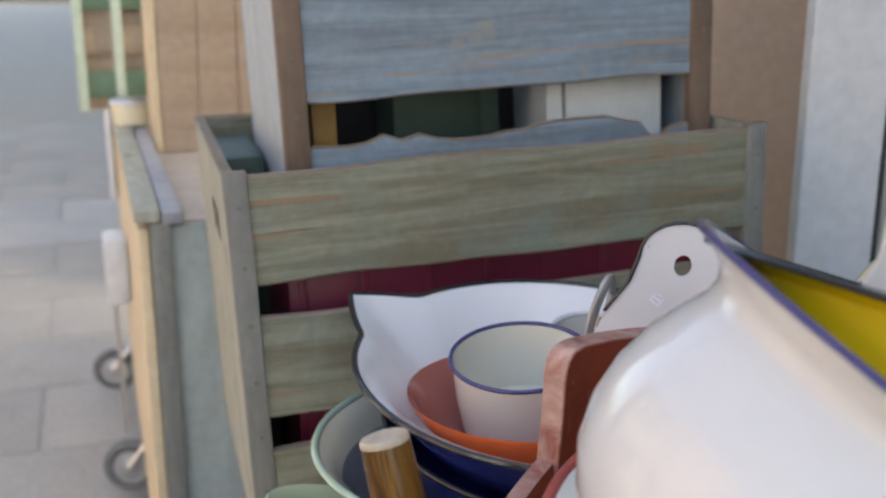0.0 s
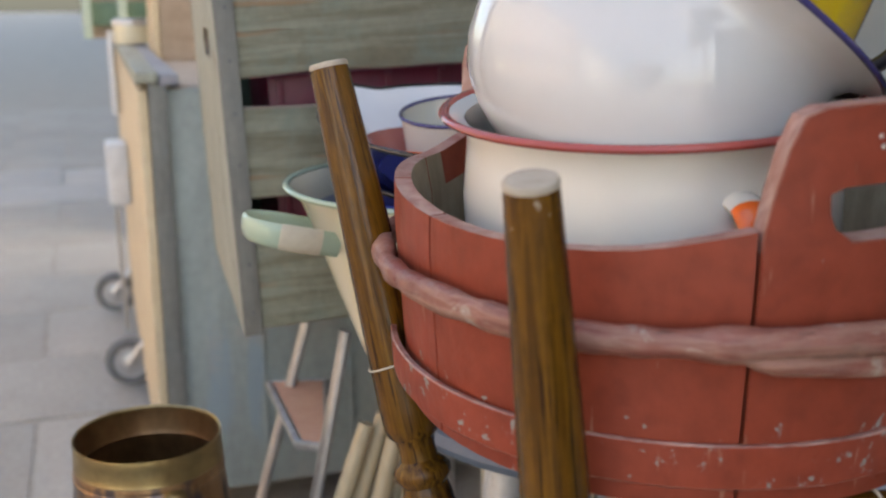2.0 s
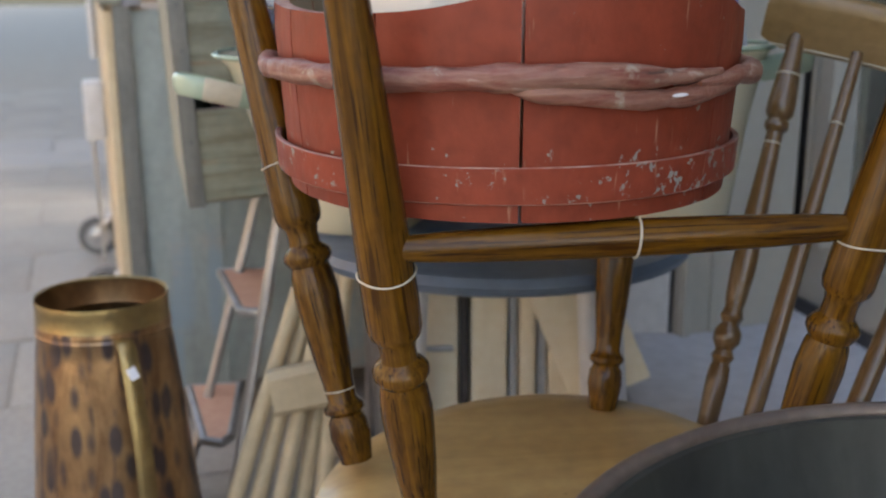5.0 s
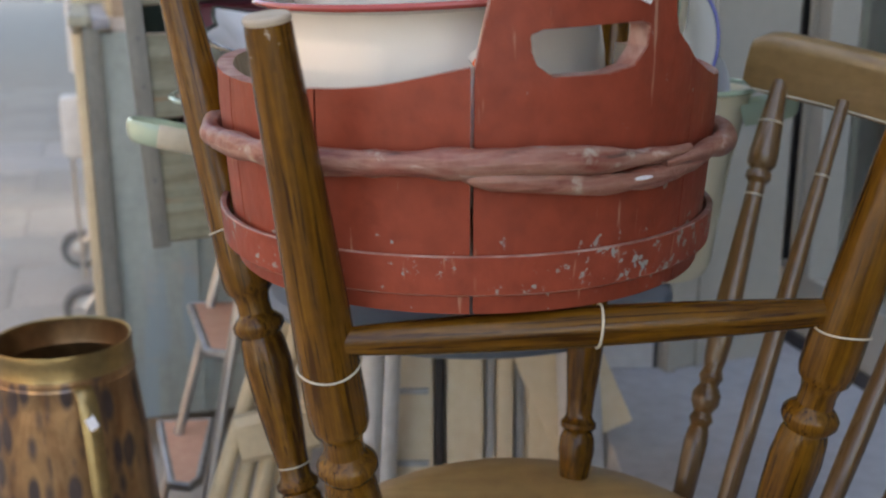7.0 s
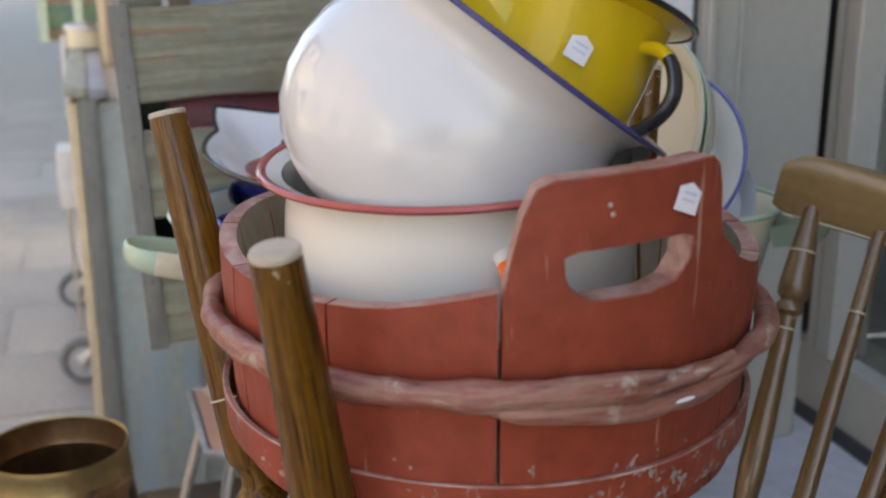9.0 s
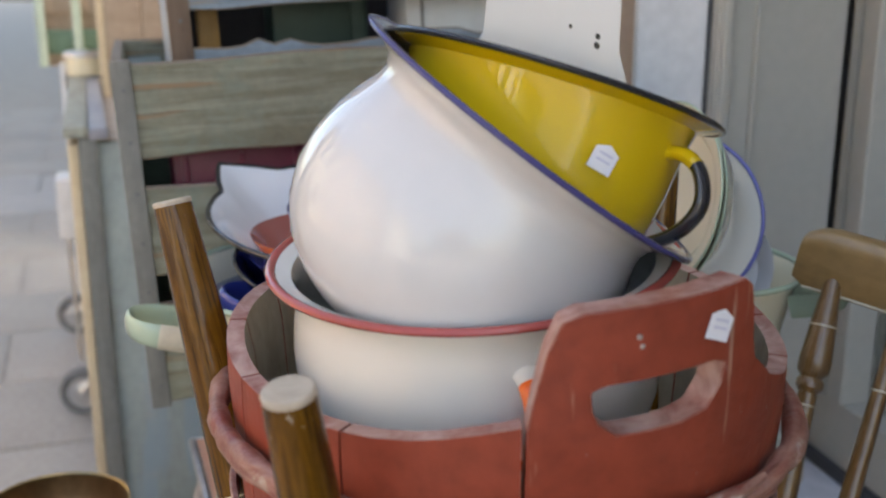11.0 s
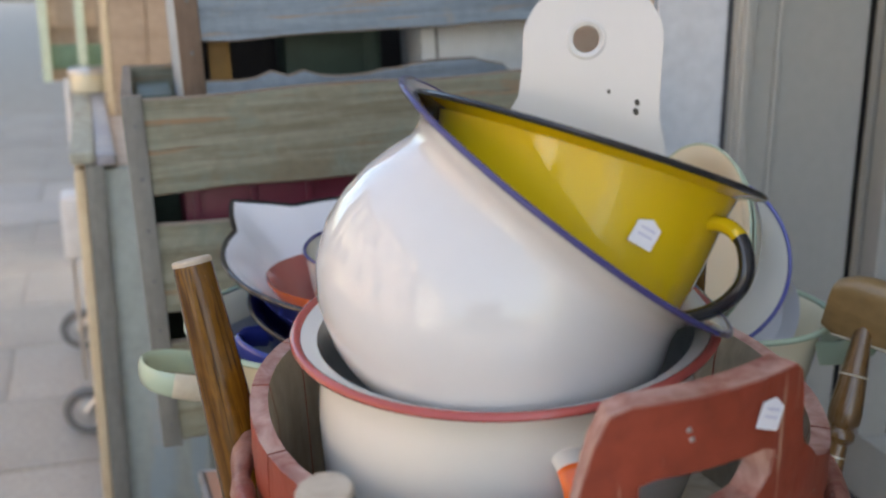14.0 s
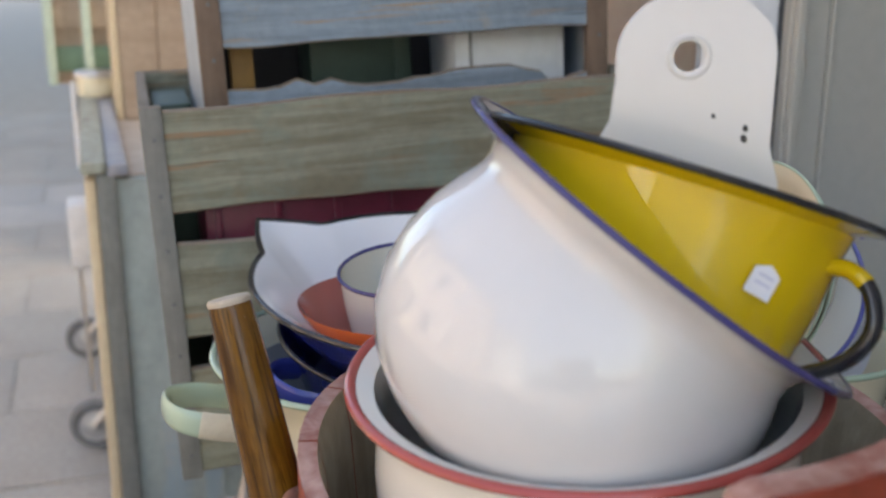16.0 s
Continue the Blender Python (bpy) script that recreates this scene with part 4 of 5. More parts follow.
mh = smooth_path([(0.050, 0, -0.012), (0.070, 0, -0.012), (0.080, 0, -0.03), (0.072, 0, -0.052), (0.048, 0, -0.058)])
part("handle", tube(mh, 0.0036, 10, flat=1.8, up=(0, 1, 0)), M_CREAMW, mug, m=Matrix.Rotation(radians(30), 4, "Z"))

cup = thing("enamel_cup", "small white enamel cup with a grey-blue rim, behind a mug", "cup", tilted((0.146, 0.878, 0.770), (0.10, -0.12, 1)))
part("body", lathe([(0, -0.06), (0.034, -0.06), (0.045, -0.03), (0.050, 0), (0.0485, 0), (0.043, -0.03), (0, -0.056)], 64), M_CREAMW, cup)
part("rim", ring(0.050, 0, 0.0022, 64), M_CHIPPED, cup, "grey-blue rim")

dip = thing("enamel_dipper", "grey-white enamel dipper with a chipped hanging tab", "dipper", basis((0.175, 0.775, 0.797), -14, -8))
tab = [(0.034 * math.cos(radians(a)), 0.074 + 0.030 * math.sin(radians(a))) for a in range(-10, 191, 15)] + [(-0.038, 0.05), (-0.052, 0.022), (-0.06, -0.02), (0.05, -0.02), (0.042, 0.02)]
part("tab", holed_plate(tab, [(0.0065 * math.cos(radians(a)), 0.070 + 0.0085 * math.sin(radians(a))) for a in range(0, 360, 20)], 0.003, 64, 5), M_CHIPPED, dip)
edge = [tab[i] for i in range(3, len(tab) - 3)]
part("tab_edge", tube([(x, -0.0004, z) for x, z in edge], [0.0011 + 0.0012 * abs(noise.noise(Vector((x * 90, z * 90, 3.3)))) for x, z in edge], 8, flat=1.4, up=(0, 1, 0)), M_BLACKRIM, dip, "black chipped edge")
price_label(dip, (-0.014, -0.0002, 0.040), (0, -1, 0), (0.5, 0, 1), 0.009)
part("dipper_bowl", lathe([(0, -0.055), (0.03, -0.052), (0.05, -0.03), (0.056, 0), (0.054, 0), (0.048, -0.03), (0, -0.05)], 56), M_CHIPPED, dip, m=Matrix.Translation((0, 0.055, 0.005)))
ladle = thing("steel_ladle", "bright bent steel ladle handle leaning in a bowl", "ladle")
part("handle", tube(smooth_path([(0.098, 0.80, 0.715), (0.116, 0.81, 0.780), (0.124, 0.815, 0.815), (0.136, 0.82, 0.842), (0.140, 0.825, 0.828), (0.134, 0.822, 0.806), (0.127, 0.818, 0.806)]), 0.0028, 10, flat=1.6), M_STEEL, ladle)
part("scoop", lathe([(0, -0.016), (0.014, -0.012), (0.022, 0), (0.021, 0), (0, -0.014)], 32), M_STEEL, ladle, m=Matrix.Translation((0.094, 0.798, 0.722)))

# ---- pots behind the tub on its other side ----
gpot = thing("enamel_pot", "cream enamel pot with green rim holding leaning plates", "pot", Matrix.Translation((0.410, 0.795, 0.7195)) @ Matrix.Diagonal((1.07, 1.07, 0.955, 1)))
part("body", lathe([(0, -0.213), (0.058, -0.213), (0.064, -0.20), (0.078, -0.08), (0.092, -0.01), (0.098, 0), (0.098, 0.001), (0.089, -0.01), (0.074, -0.08), (0, -0.207)], 72), M_CREAM, gpot)
part("rim", ring(0.098, 0, 0.003, 72), M_GREENRIM, gpot, "pale green rim")
hq = smooth_path([(0.088, -0.030, -0.026), (0.112, -0.032, -0.02), (0.130, -0.018, -0.016), (0.134, 0.0, -0.015), (0.130, 0.018, -0.016), (0.112, 0.032, -0.02), (0.088, 0.030, -0.026)])
part("handle", tube(hq, 0.004, 10, flat=3.0), M_GREENRIM, gpot, "pale green strap handle", Matrix.Rotation(radians(-20), 4, "Z"))
dish = [(0, -0.020), (0.055, -0.020), (0.066, -0.016), (0.080, -0.003), (0.090, 0.0), (0.090, 0.0015), (0.078, 0.0), (0.064, -0.013), (0, -0.017)]
cp = thing("enamel_dish", "cream enamel dish with a green edge, leaning in a pot", "dish", tilted((0.370, 0.765, 0.796), (-0.91, -0.34, 0.17)) @ Matrix.Scale(0.98, 4))
part("body", lathe(dish, 80), M_BEIGEDISH, cp)
part("rim", ring(0.090, 0.0007, 0.0013, 80), M_GREENRIM, cp, "pale green edge")
cp2 = thing("enamel_dish", "deep ivory enamel dish leaning behind a cream dish", "dish", tilted((0.375, 0.771, 0.792), (-0.905, -0.35, 0.17)))
part("body", lathe([(0, -0.030), (0.055, -0.029), (0.070, -0.022), (0.083, -0.006), (0.088, 0.0), (0.088, 0.0015), (0.080, -0.005), (0.067, -0.019), (0, -0.026)], 80), M_BEIGEDISH, cp2)
part("rim", ring(0.088, 0.0007, 0.0012, 80), M_GREENRIM, cp2, "pale green edge")
wp = thing("enamel_basin", "white enamel basin with a blue edge, leaning in a pot", "basin", tilted((0.388, 0.803, 0.763), (-0.42, -0.87, 0.20)) @ Matrix.Scale(1.01, 4))
part("body", lathe([(0, -0.022), (0.05, -0.021), (0.061, -0.017), (0.066, -0.008), (0.086, 0.0), (0.086, 0.0015), (0.065, -0.006), (0.058, -0.014), (0.05, -0.017), (0, -0.018)], 80), M_CREAMW, wp)
part("rim", ring(0.086, 0.0007, 0.0020, 80), M_PALEBLUE, wp, "thin blue edge")
wp2 = thing("enamel_basin", "plain white enamel basin, leaning beside another basin", "basin", tilted((0.432, 0.812, 0.712), (-0.35, -0.85, 0.40)) @ Matrix.Scale(0.84, 4))
part("body", lathe([(0, -0.040), (0.04, -0.038), (0.055, -0.028), (0.066, -0.008), (0.072, 0.0), (0.072, 0.0015), (0.064, -0.007), (0.052, -0.025), (0, -0.036)], 72), M_BOWLW, wp2)


# ---- crates ----
def crate(name, label, m, w, d, h, slats, mats, post=0.022, thick=0.012, ragged=0.0):
    """A slatted box: end boards with hand holes, slats in front and behind, corner battens with nails, a floor."""
    wood, end, batten = mats
    c = thing(name, label, "crate", m)
    outer = [(0, 0), (d, 0), (d, h), (0, h)]
    hc = min(d / 2, 0.15)
    hole = [(hc - 0.05, h - 0.075), (hc - 0.04, h - 0.090), (hc + 0.04, h - 0.090), (hc + 0.05, h - 0.075), (hc + 0.04, h - 0.057), (hc - 0.04, h - 0.057)]
    for x in (0, w - thick):
        part("end_board", holed_plate(outer, hole, thick, 40, 4), end, c, m=Matrix.Translation((x + thick, 0, 0)) @ Matrix.Rotation(radians(90), 4, "Z"))
    for y, s in ((-thick, 0), (d, 1)):
        for k, (z0, z1) in enumerate(slats):
            part("slat", rough_board((post if s == 0 else 0, y, z0), (w - (post if s == 0 else 0), y + thick * 0.9, z1), 0.002, 0.0045, k + 3 * s + w * 10, 22), wood, c)
            sl = c.children[-1]
            if ragged and k == 0 and s == 0:
                for v in sl.data.vertices:
                    if v.co.z > (z0 + z1) / 2:
                        v.co.z += ragged * (noise.noise(Vector((v.co.x * 14, 2.2, 0.4))) + 0.6 * noise.noise(Vector((v.co.x * 45, 5.1, 0.9)))) - (0.02 if v.co.x > w * 0.83 else 0.0) * (1 if v.co.x < w * 0.9 else 0.3)
            sl.data.materials.append(M_BARE)
            for fc in sl.data.polygons:
                fc.material_index = 1 if abs(fc.normal.z) > 0.3 else 0
    for x in (0, w - post):
        bt = part("corner_batten", box((x, -thick - 0.004, 0), (x + post, -0.0005, h + 0.004), 0.0025), batten, c, "weathered grey corner batten")
        for k in range(7):
            part("nail", lathe([(0, 0.0012), (0.0022, 0.0007), (0.0025, 0)], 10), M_TYRE, bt, m=tilted((x + post * 0.55, -thick - 0.004, h * (0.07 + 0.143 * k)), (0, -1, 0)))
    for ob in c.children:
        if ob.name.split(".")[0] in ("end_board", "corner_batten"):
            ob.data.materials.append(M_BARE)
            for fc in ob.data.polygons:
                fc.material_index = 1 if max(abs(v) for v in fc.normal) < 0.96 or fc.normal.z > 0.9 else 0
    part("bottom_board", box((thick, 0.001, 0.002), (w - thick, d - 0.001, 0.012), 0.001), wood, c)
    return c


A = basis((-0.186, 0.948, 0.503), 16.2, 2.6)
crate("wooden_crate", "weathered green slatted wooden crate holding other crates", A, 0.560, 0.42, 0.402, ((0.006, 0.128), (0.158, 0.262), (0.296, 0.402)), (M_GREENWOOD, M_PANEL, M_GREYPOST))
red = thing("plastic_crate", "crimson ribbed plastic crate inside a wooden crate", "crate", A @ Matrix.Translation((0.055, 0.03, 0.013)))
part("body", box((0, 0, 0), (0.45, 0.34, 0.280), 0.006), M_CRIMSON, red)
for k in range(7):
    part("rib", box((0.01 + 0.065 * k, -0.004, 0.0), (0.018 + 0.065 * k, 0.001, 0.275), 0.001), M_CRIMSON, red)
B = A @ Matrix.Translation((0.069, 0.085, 0.294))
crate("wooden_crate", "weathered blue slatted wooden crate standing in a green crate", B, 0.474, 0.29, 0.41, ((0.004, 0.113), (0.158, 0.268), (0.30, 0.405)), (M_BLUEWOOD, M_BLUEPANEL, M_BROWNPOST), 0.026, ragged=0.010)
# dark_tray is a flat near-black board, nearly the crate's full inner width
for name, label, lo, hi, mt in (("green_box", "dark green board box inside a blue crate", (0.130, 0.06, 0.0), (0.252, 0.15, 0.30), M_DARKGREEN),
                                ("white_box", "white painted wooden box inside a blue crate", (0.297, 0.03, 0.0), (0.437, 0.14, 0.32), M_WHITEBOX),
                                ("ochre_batten", "ochre wooden batten inside a blue crate", (0.034, 0.02, 0.0), (0.060, 0.04, 0.30), M_OCHRE),
                                ("dark_tray", "near-black flat board across the back of a blue crate", (0.014, 0.262, 0.0), (0.458, 0.285, 0.38), M_DARK)):
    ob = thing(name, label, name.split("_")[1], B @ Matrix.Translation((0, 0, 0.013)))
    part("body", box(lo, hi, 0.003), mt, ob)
    if name == "white_box":
        part("lid_edge", box((lo[0] + 0.018, lo[1] - 0.003, 0.0), (lo[0] + 0.021, lo[1] - 0.0005, hi[2])), M_GREYPOST, ob)
    if name == "green_box":
        part("lid_edge", box((hi[0] - 0.022, lo[1] - 0.004, 0.0), (hi[0] - 0.004, lo[1] - 0.0005, hi[2]), 0.001), M_DARKGREEN, ob)

gb = thing("green_board", "dark green board standing in a wooden crate", "board", A @ Matrix.Translation((0, 0, 0.013)))
part("body", box((0.016, 0.22, 0.0), (0.062, 0.40, 0.366), 0.003), M_DARKGREEN, gb)

# ---- stepladder under the crate ----
ladder = thing("stepladder", "old steel stepladder with terracotta treads under a crate", "ladder")
for top, foot in (((-0.130, 1.17, 0.49), (-0.262, 1.09, 0.0)), ((-0.068, 0.965, 0.500), (-0.162, 0.905, 0.0)), ((0.03, 1.22, 0.49), (0.02, 1.33, 0.0)), ((0.05, 1.0, 0.49), (0.06, 1.02, 0.0))):
    part("rail", tube([foot, top], 0.0095, 12, flat=0.7), M_STEEL, ladder)
part("top_step", box((-0.20, 1.10, 0.484), (0.30, 1.40, 0.5005), 0.004), M_STEEL, ladder)
for z, dx in ((0.347, 0.0), (0.156, -0.060)):
    bt = bmesh.new()
    pts = [(-0.196 + dx, 1.16), (-0.118 + dx, 1.17), (-0.094 + dx, 0.975), (-0.103 + dx, 0.955), (-0.128 + dx, 0.962)]
    lo = [bt.verts.new((x, y, z)) for x, y in pts]
    hi = [bt.verts.new((x, y, z + 0.012)) for x, y in pts]
    bt.faces.new(lo[::-1])
    bt.faces.new(hi)
    for i in range(5):
        bt.faces.new((lo[i], lo[(i + 1) % 5], hi[(i + 1) % 5], hi[i]))
    tr = part("tread", bt, M_TREAD, ladder, "terracotta rubber tread", smooth=False)
    part("tread_edge", tube([(x, y, z + 0.007) for x, y in pts], 0.0065, 8, True, 1.1), M_STEEL, tr, "bright metal tread edge")

# ---- folded wooden rack ----
rack = thing("folding_rack", "folded cream wooden rack with round sticks", "rack")
for k, (tx, fx, y) in enumerate(((-0.040, -0.170, 0.93), (-0.022, -0.135, 0.945), (-0.004, -0.098, 0.93), (0.006, -0.062, 0.95), (0.02, -0.03, 0.93))):
    part("stick", lathe([(0, 0), (0.0105, 0), (0.0115, 0.2), (0.0095, 0.42), (0, 0.42)], 16), M_STICK, rack, m=aim((fx, y - 0.05, 0.0), (tx, y, 0.405)))
part("cross_block", rough_board((-0.04, -0.016, -0.03), (0.06, 0.016, 0.032), 0.009, 0.002, 5, 8), M_STICK, rack, "rounded cream wooden cross block", Matrix.Translation((-0.040, 0.895, 0.270)) @ Matrix.Rotation(radians(-8), 4, "Y") @ Matrix.Rotation(radians(12), 4, "Z"))

# ---- folded garden chairs under the stool ----
fold = thing("folded_chair", "cream folded wooden garden chair with grey-blue stripes", "folded chair", Matrix.Translation((0.05, 0.93, 0)) @ Matrix.Rotation(radians(-5), 4, "X"))
for k, (x0, x1, y, mt) in enumerate(((0.045, 0.118, 0.0, M_CANVAS), (0.136, 0.185, 0.004, M_CANVAS), (0.188, 0.200, 0.012, M_GROOVE), (0.203, 0.224, 0.0, M_CANVAS), (0.227, 0.240, 0.010, M_GROOVE),
                                     (0.243, 0.292, 0.002, M_CANVAS), (0.293, 0.318, 0.014, M_CANVAS))):
    part("slat", box((x0, y, 0.005 if x1 < 0.30 else 0.165), (x1, y + 0.016, 0.44), 0.004), mt, fold)
for z in (0.20, 0.30):
    part("cross_bar", box((0.05, -0.006, z), (0.112, 0.0, z + 0.008), 0.002), M_GROOVE, fold)
part("back_panel", box((0.046, 0.026, 0.005), (0.290, 0.034, 0.44), 0.002), M_CANVAS, fold, "cream painted panel behind the slats")
part("leaning_board", box((-0.055, 0.0, 0.0), (0.055, 0.014, 0.36), 0.004), M_CANVAS, fold, "cream board leaning sideways", Matrix.Translation((0.330, -0.020, 0.245)) @ Matrix.Rotation(radians(-24), 4, "Y"))
# near-black strip fills the slot between two slats, in place of its shade
part("side_rail", box((0.120, 0.0, 0.005), (0.133, 0.02, 0.44), 0.003), M_DARK, fold, "dark strip standing in for a shaded gap")
part("side_rail", box((0.322, -0.004, 0.165), (0.336, 0.02, 0.44), 0.004), M_WHITEBOX, fold, "white side rail")

# ---- dark basin in the foreground ----
basin = thing("metal_basin", "wide dark metal basin with a rolled rim on the shop step", "basin", Matrix.Translation((0.439, -0.019, 0.2405)))
part("body", lathe([(0, 0.0), (0.10, 0.0), (0.128, 0.012), (0.185, 0.10), (0.225, 0.20), (0.244, 0.272), (0.250, 0.2795), (0.240, 0.2780), (0.221, 0.20), (0.181, 0.10), (0.124, 0.018), (0, 0.006)], 96), M_DARKTIN, basin)
part("rim", ring(0.250, 0.279, 0.0060, 96), M_RIMTIN, basin, "rubbed brown-grey rolled rim")

# ---- copper jug ----
jug = thing("copper_jug", "hammered copper jug with brass rim and handle, on paving", "jug", Matrix.Translation((-0.291, 0.893, 0)))
part("body", lathe([(0, 0.0), (0.112, 0.0), (0.118, 0.01), (0.112, 0.06), (0.103, 0.16), (0.094, 0.26), (0.0865, 0.335), (0.0838, 0.356), (0.0850, 0.3590), (0.0836, 0.3625), (0.0845, 0.3655), (0.0832, 0.3690), (0.0830, 0.371)], 72), M_COPPER, jug)
part("inside", lathe([(0.081, 0.398), (0.0805, 0.370), (0.0785, 0.366), (0.0805, 0.361), (0.084, 0.33), (0.098, 0.18), (0.108, 0.03), (0, 0.02)], 72), M_JUGIN, jug, "dark copper inside")
part("rim_band", lathe([(0.0828, 0.3700), (0.0838, 0.3715), (0.0830, 0.3735), (0.0826, 0.392), (0.0832, 0.398), (0.0822, 0.402), (0.0802, 0.400)], 72), M_BRASS, jug, "aged brass rim band")
hj = smooth_path([(0.080, 0, 0.362), (0.100, 0, 0.352), (0.118, 0, 0.30), (0.136, 0, 0.22), (0.140, 0, 0.14), (0.112, 0, 0.085)])
hb = part("handle", tube(hj, 0.0035, 12, flat=3.2, up=(0, 1, 0)), M_BRASS, jug, "flat brass strap handle", Matrix.Rotation(radians(-57), 4, "Z"))
part("price_label", box((-0.0075, -0.006, 0), (0.0075, 0.006, 0.0006)), M_LABEL, hb, "white paper label", tilted((0.1146, 0, 0.328), (1, 0, 0.34), 20), False)

# ---- cabinet ----
CAB = Matrix.Translation((-0.410, 1.400, 0.008)) @ Matrix.Rotation(radians(18.5), 4, "Z")
CD_ = 1.36
cab = thing("painted_cabinet", "worn blue-green pine cabinet on castors with an open tray top", "cabinet", CAB)
part("front", box((0.03, 0.0, 0.05), (0.62, 0.02, 0.735), 0.003), M_CABINET, cab)
for x in (0.16, 0.31, 0.46):
    part("front_batten", box((x, -0.004, 0.05), (x + 0.006, -0.0005, 0.735), 0.001), M_CABINET, cab)
part("corner_post", box((0.004, -0.012, 0.02), (0.032, 0.03, 0.745), 0.004), M_GREYPOST, cab, "worn grey corner post")
part("side", box((-0.012, 0.0, 0.05), (0.003, CD_, 0.735), 0.003), M_PINE, cab, "raw pine side")
part("back", box((0.004, CD_ - 0.02, 0.05), (0.62, CD_, 0.735), 0.003), M_PINE, cab)
part("side_end", box((0.60, 0.021, 0.05), (0.62, CD_ - 0.021, 0.735), 0.003), M_PINE, cab)
part("top_rail", box((-0.016, -0.016, 0.746), (0.020, CD_ * 0.8, 0.764), 0.005), M_PANEL, cab, "pale rubbed top rail")
part("top_rail", box((0.021, -0.016, 0.742), (0.050, CD_ * 0.8, 0.760), 0.004), M_RAIL, cab, "grey-violet painted top rail")
part("top", box((0.052, 0.022, 0.72), (0.598, CD_ - 0.022, 0.738), 0.002), M_BEIGE, cab, "bare beige board top")
part("hanging_tray", box((-0.060, 0.66, 0.425), (-0.0135, 0.77, 0.56), 0.010), M_WHITEPL, cab, "white plastic tray hung on the side")
part("hanging_rod", tube([(-0.045, 0.72, 0.427), (-0.042, 0.73, 0.12)], 0.005, 10), M_ZINC, cab)
for x, y in ((-0.0395, 0.693), (-0.055, 1.29), (0.55, 0.06), (0.55, 1.28)):
    cw = part("castor", lathe([(0.020, -0.008), (0.037, -0.010), (0.037, 0.010), (0.020, 0.008), (0.010, 0.014), (0, 0.014)], 36), M_ZINC, cab, "zinc castor wheel", Matrix.Translation((x, y, 0.058)) @ Matrix.Rotation(radians(-8), 4, "Z") @ Matrix.Rotation(radians(90), 4, "X"))
    part("tyre", ring(0.047, 0, 0.011, 40), M_TYRE, cw, "grey rubber tyre")
    part("fork", tube(smooth_path([(0.0, 0.0, 0.016), (0.03, 0.045, 0.018), (0.05, 0.066, 0.0)]), 0.008, 10), M_ZINC, cw)

pbox = thing("plank_box", "old brown plank box standing on a cabinet", "box", CAB @ Matrix.Translation((0.068, 0.62, 0.739)))
for k in range(4):
    part("plank", rough_board((0, 0, 0), (0.42, 0.014, 0.073), 0.002, 0.001, k, 4), M_PLANK, pbox, m=Matrix.Translation((0.075 * k, 0.0, 0.0)) @ Matrix.Rotation(radians(-90), 4, "Y") @ Matrix.Translation((0, 0, -0.073)))
part("side_board", box((-0.014, -0.001, 0.0), (-0.001, 0.2, 0.42), 0.002), M_PINE, pbox)
part("back_board", box((0.0, 0.19, 0.0), (0.30, 0.2, 0.42), 0.002), M_PLANK, pbox)

# ---- things at the cabinet's far end ----
tin = thing("lidded_tin", "cream tin with a dull metal lid on a cabinet", "tin", CAB @ Matrix.Translation((0.02, 0.86, 0.765)))
part("body", lathe([(0, 0), (0.038, 0), (0.040, 0.004), (0.040, 0.04), (0, 0.04)], 32), M_CREAM, tin)
part("lid", lathe([(0, 0.056), (0.038, 0.055), (0.044, 0.050), (0.044, 0.041), (0, 0.041)], 32), M_ZINC, tin, "dull metal lid")
gcrate = thing("slatted_box", "green slatted box at the far end of a cabinet", "box", CAB @ Matrix.Translation((-0.085, 1.10, 0.765)))
for x in (0.0, 0.085, 0.17):
    part("post", box((x, 0, 0), (x + 0.022, 0.022, 0.40), 0.003), M_PALEGREEN, gcrate, "pale green post")
for k in range(4):
    part("slat", box((0.001, 0.023, 0.03 + 0.1 * k), (0.191, 0.034, 0.09 + 0.1 * k), 0.002), M_PLANK if k % 2 else M_GREENSLAT, gcrate)
part("back_board", box((0.001, 0.036, 0.0), (0.191, 0.048, 0.39), 0.002), M_PLANK, gcrate)
part("end_board", box((0.20, 0.0, 0.0), (0.26, 0.20, 0.40), 0.003), M_PLANK, gcrate)
cloth = thing("white_cloth", "white cloth hanging over the cabinet side", "cloth", CAB @ Matrix.Translation((-0.024, 0.92, 0.60)))
cb = bmesh.new()
rws = []
for i in range(13):
    u = i / 12
    rws.append([cb.verts.new((-0.006 * math.sin(u * 9) - t0, 0.085 * (u - 0.5) * (1 - 0.5 * v), 0.19 * v)) for v in (0, 0.3, 0.6, 0.85, 1.0) for t0 in (0.0, 0.004)])
for p, q in zip(rws, rws[1:]):
    for k in range(4):
        for s in (0, 1):
            cb.faces.new((p[2 * k + s], p[2 * k + 2 + s], q[2 * k + 2 + s], q[2 * k + s]))
    for k in (0, 8):
        cb.faces.new((p[k], p[k + 1], q[k + 1], q[k]))
for r in (rws[0], rws[-1]):
    for k in range(4):
        cb.faces.new((r[2 * k], r[2 * k + 1], r[2 * k + 3], r[2 * k + 2]))
part("fold", cb, M_WHITEPL, cloth)

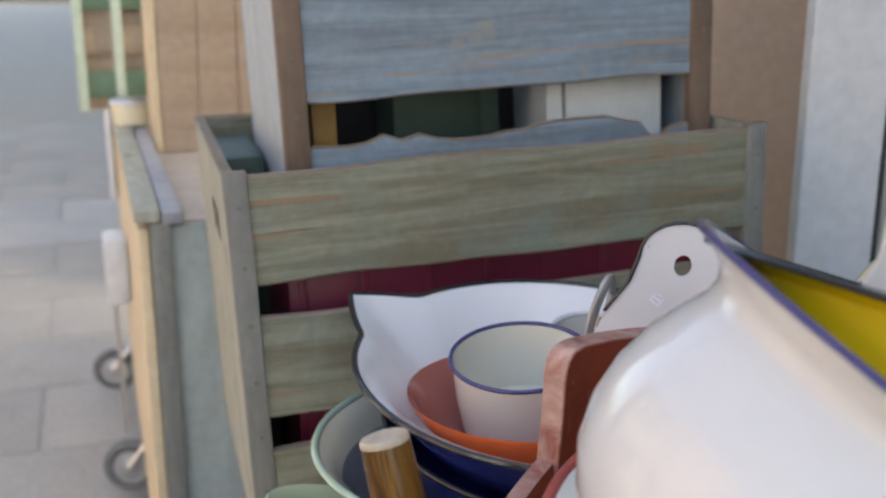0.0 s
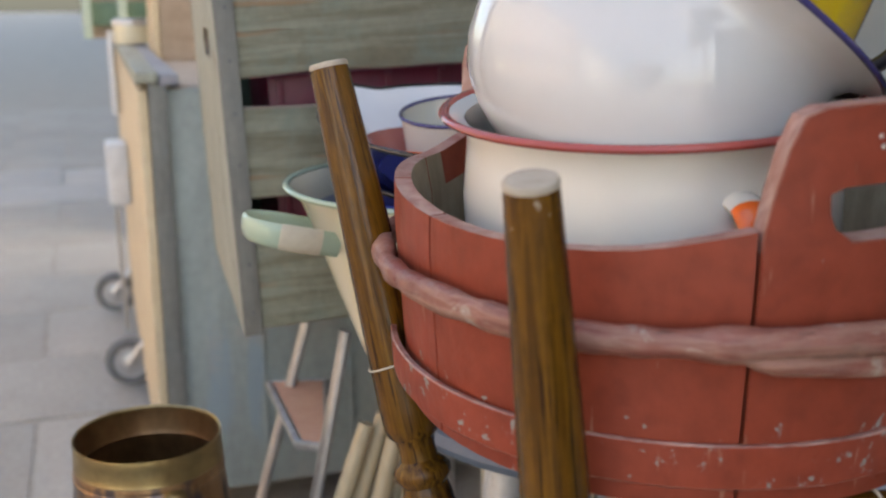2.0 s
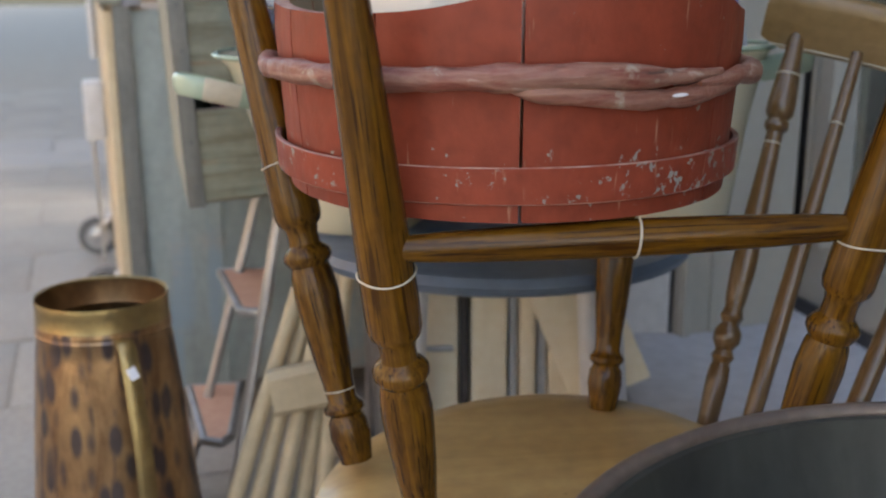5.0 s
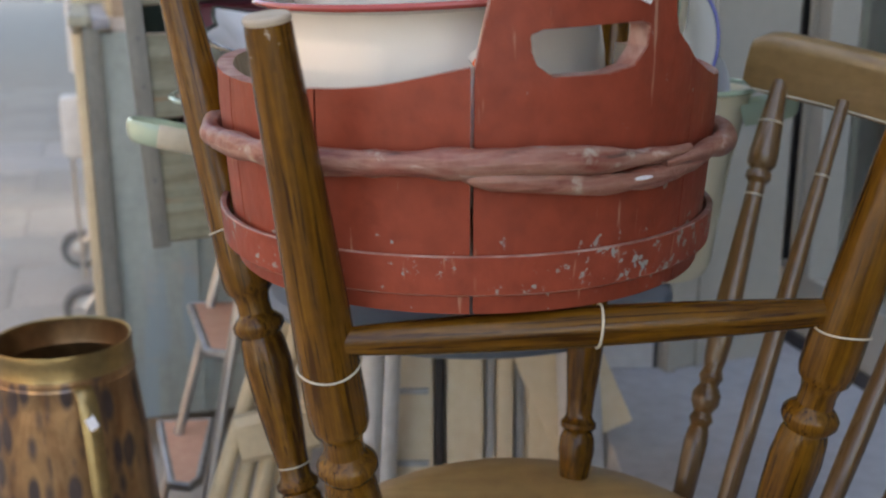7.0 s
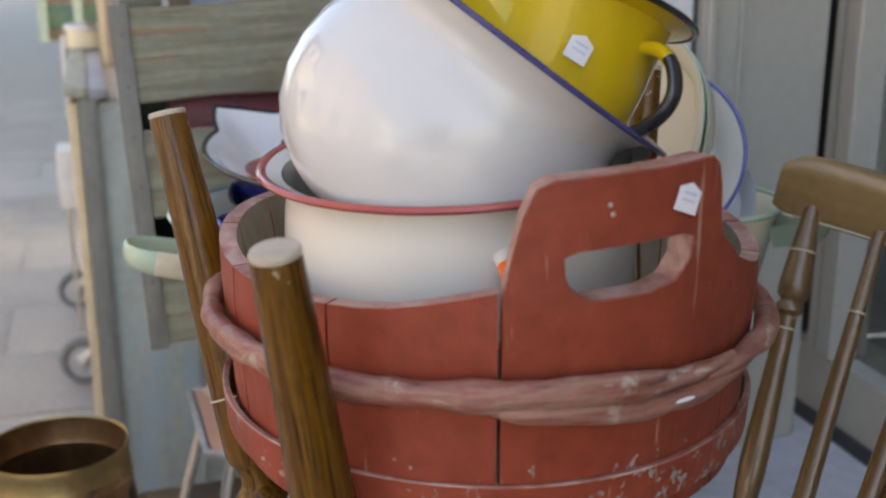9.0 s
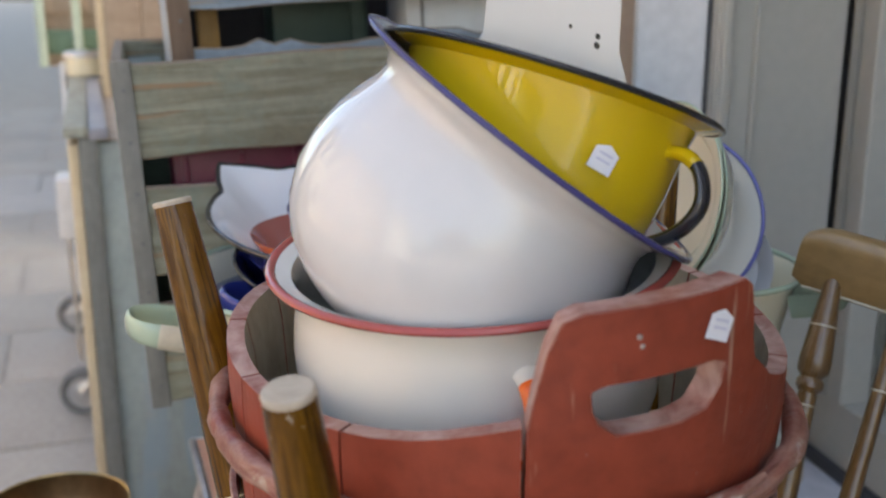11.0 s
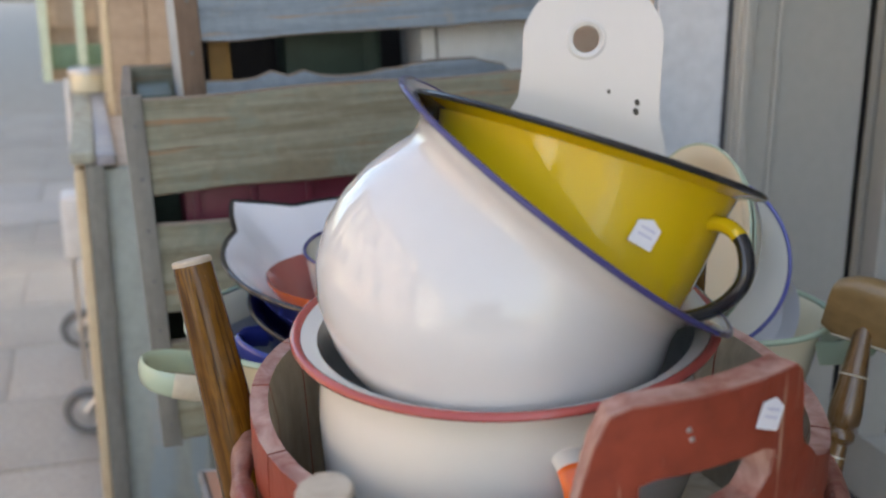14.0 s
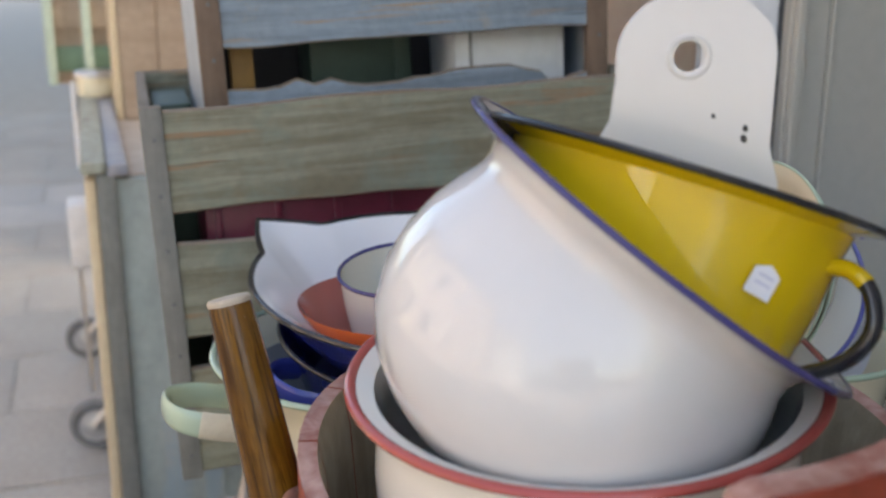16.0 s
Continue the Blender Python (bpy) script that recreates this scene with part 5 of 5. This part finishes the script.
# ---- paving slabs ----
slab_me = {}
PAVE = Matrix.Rotation(radians(18.5), 4, "Z")
pave = thing("pavement", "grey rectangular concrete paving slabs with open joints", "pavement", PAVE, kind="structure")
SX, SY, J = 0.60, 0.41, 0.008
for r in range(-8, 14):
    pale = r in (5, 6)
    tall = 0.45 if pale else SY
    for k in range(-9, 6):
        u = -0.181 + k * SX + (0.5 * SX if r % 2 else 0.0)
        v = 2.44 + r * SY if r < 5 else (4.50 + (r - 5) * 0.45 if pale else 5.41 + (r - 7) * SY)
        c = PAVE @ Vector((u + SX / 2, v + SY / 2, 0))
        if c.x > 0.75 or c.x < -4.6 or c.y < -0.8 or (c.y > 3.0 and c.x > -0.75):
            continue
        if pale not in slab_me:
            sb = link("paving_slab", box((0, 0, -0.05), (SX - J, tall - J, 0), 0.005), M_PALEPAVER if pale else M_PAVER)
            slab_me[pale] = sb.data
        else:
            sb = new("paving_slab", slab_me[pale])
        sb.parent = pave
        sb.matrix_basis = pose(u, v, 0.0012 * math.sin(r * 7.1 + k * 3.3) - 0.0012, 0.15 * math.sin(k * 5 + r), 0.15 * math.cos(r * 3 + k), 0)


# ---- houses round the street, lit by the sun behind the shop; unseen walls for shade ----
def house(name, label, m, width, height, wall, floors, bays, depth=5.0):
    """A plain house front along local x facing local +y: wall, roof, rows of windows and a door."""
    h = thing(name, label, "house", m)
    part("wall", box((0, -depth, 0), (width, 0, height), 0.01), wall, h, smooth=False)
    b = bmesh.new()
    vs = [b.verts.new(p) for p in ((-0.2, 0.3, height), (width + 0.2, 0.3, height), (width + 0.2, -depth, height), (-0.2, -depth, height), (-0.2, -depth / 2, height + 1.9), (width + 0.2, -depth / 2, height + 1.9))]
    for f in ((0, 1, 5, 4), (2, 3, 4, 5), (0, 4, 3), (1, 2, 5), (0, 3, 2, 1)):
        b.faces.new([vs[i] for i in f])
    part("roof", b, M_ROOFTILE, h, smooth=False)
    for fl in range(floors):
        for k in range(bays):
            x = width * (k + 0.5) / bays
            z = 1.0 + fl * height / floors * 0.98
            fr = part("window", box((x - 0.55, 0.001, z), (x + 0.55, 0.05, z + 1.5), 0.01), M_WHITEWALL, h, smooth=False)
            part("pane", box((x - 0.46, 0.051, z + 0.09), (x + 0.46, 0.056, z + 1.41)), M_DARKGLASS, fr, smooth=False)
    return h


EAST = Matrix.Translation((-7.6, 0, 0)) @ Matrix.Rotation(radians(-90), 4, "Z")
for y, w, hgt, wl, fl, bays, lab in ((9.0, 6.5, 5.6, M_CREAMWALL, 2, 3, "cream rendered house across the street"), (2.4, 7.6, 6.4, M_PINKWALL, 2, 3, "pink brick house across the street"),
                                     (-6.6, 6.0, 5.2, M_WHITEWALL, 2, 2, "white rendered house across the street")):
    house("street_house", lab, EAST @ Matrix.Translation((-y, 0, 0)), w, hgt, wl, fl, bays)
# unseen house far behind the camera, added for the enamel's reflections
house("street_house", "unseen cream rendered house, added to close the street", Matrix.Translation((-7.0, -24.0, 0)), 9.0, 5.4, M_CREAMWALL, 2, 3)
# unseen upper walls, added to keep the sun off the goods
structure("wall_shop_upper", box((-0.1, 0.001, 3.21), (7.0, 0.85, 6.6)), M_FRAME, "unseen upper wall over the shop front, added for shade", "wall", FRONT)
structure("wall_shop_end", box((-0.55, 1.65, 3.21), (2.6, 3.39, 9.0)), M_FRAME, "unseen upper wall beside the shop front, added for shade", "wall")
# unseen tall block, added so that its shadow covers the distant paving
structure("wall_row", box((0.9, 3.61, 0.0), (2.6, 45.0, 24.0)), M_FRAME, "unseen tall block beyond the shop, added to shade the ground", "wall")
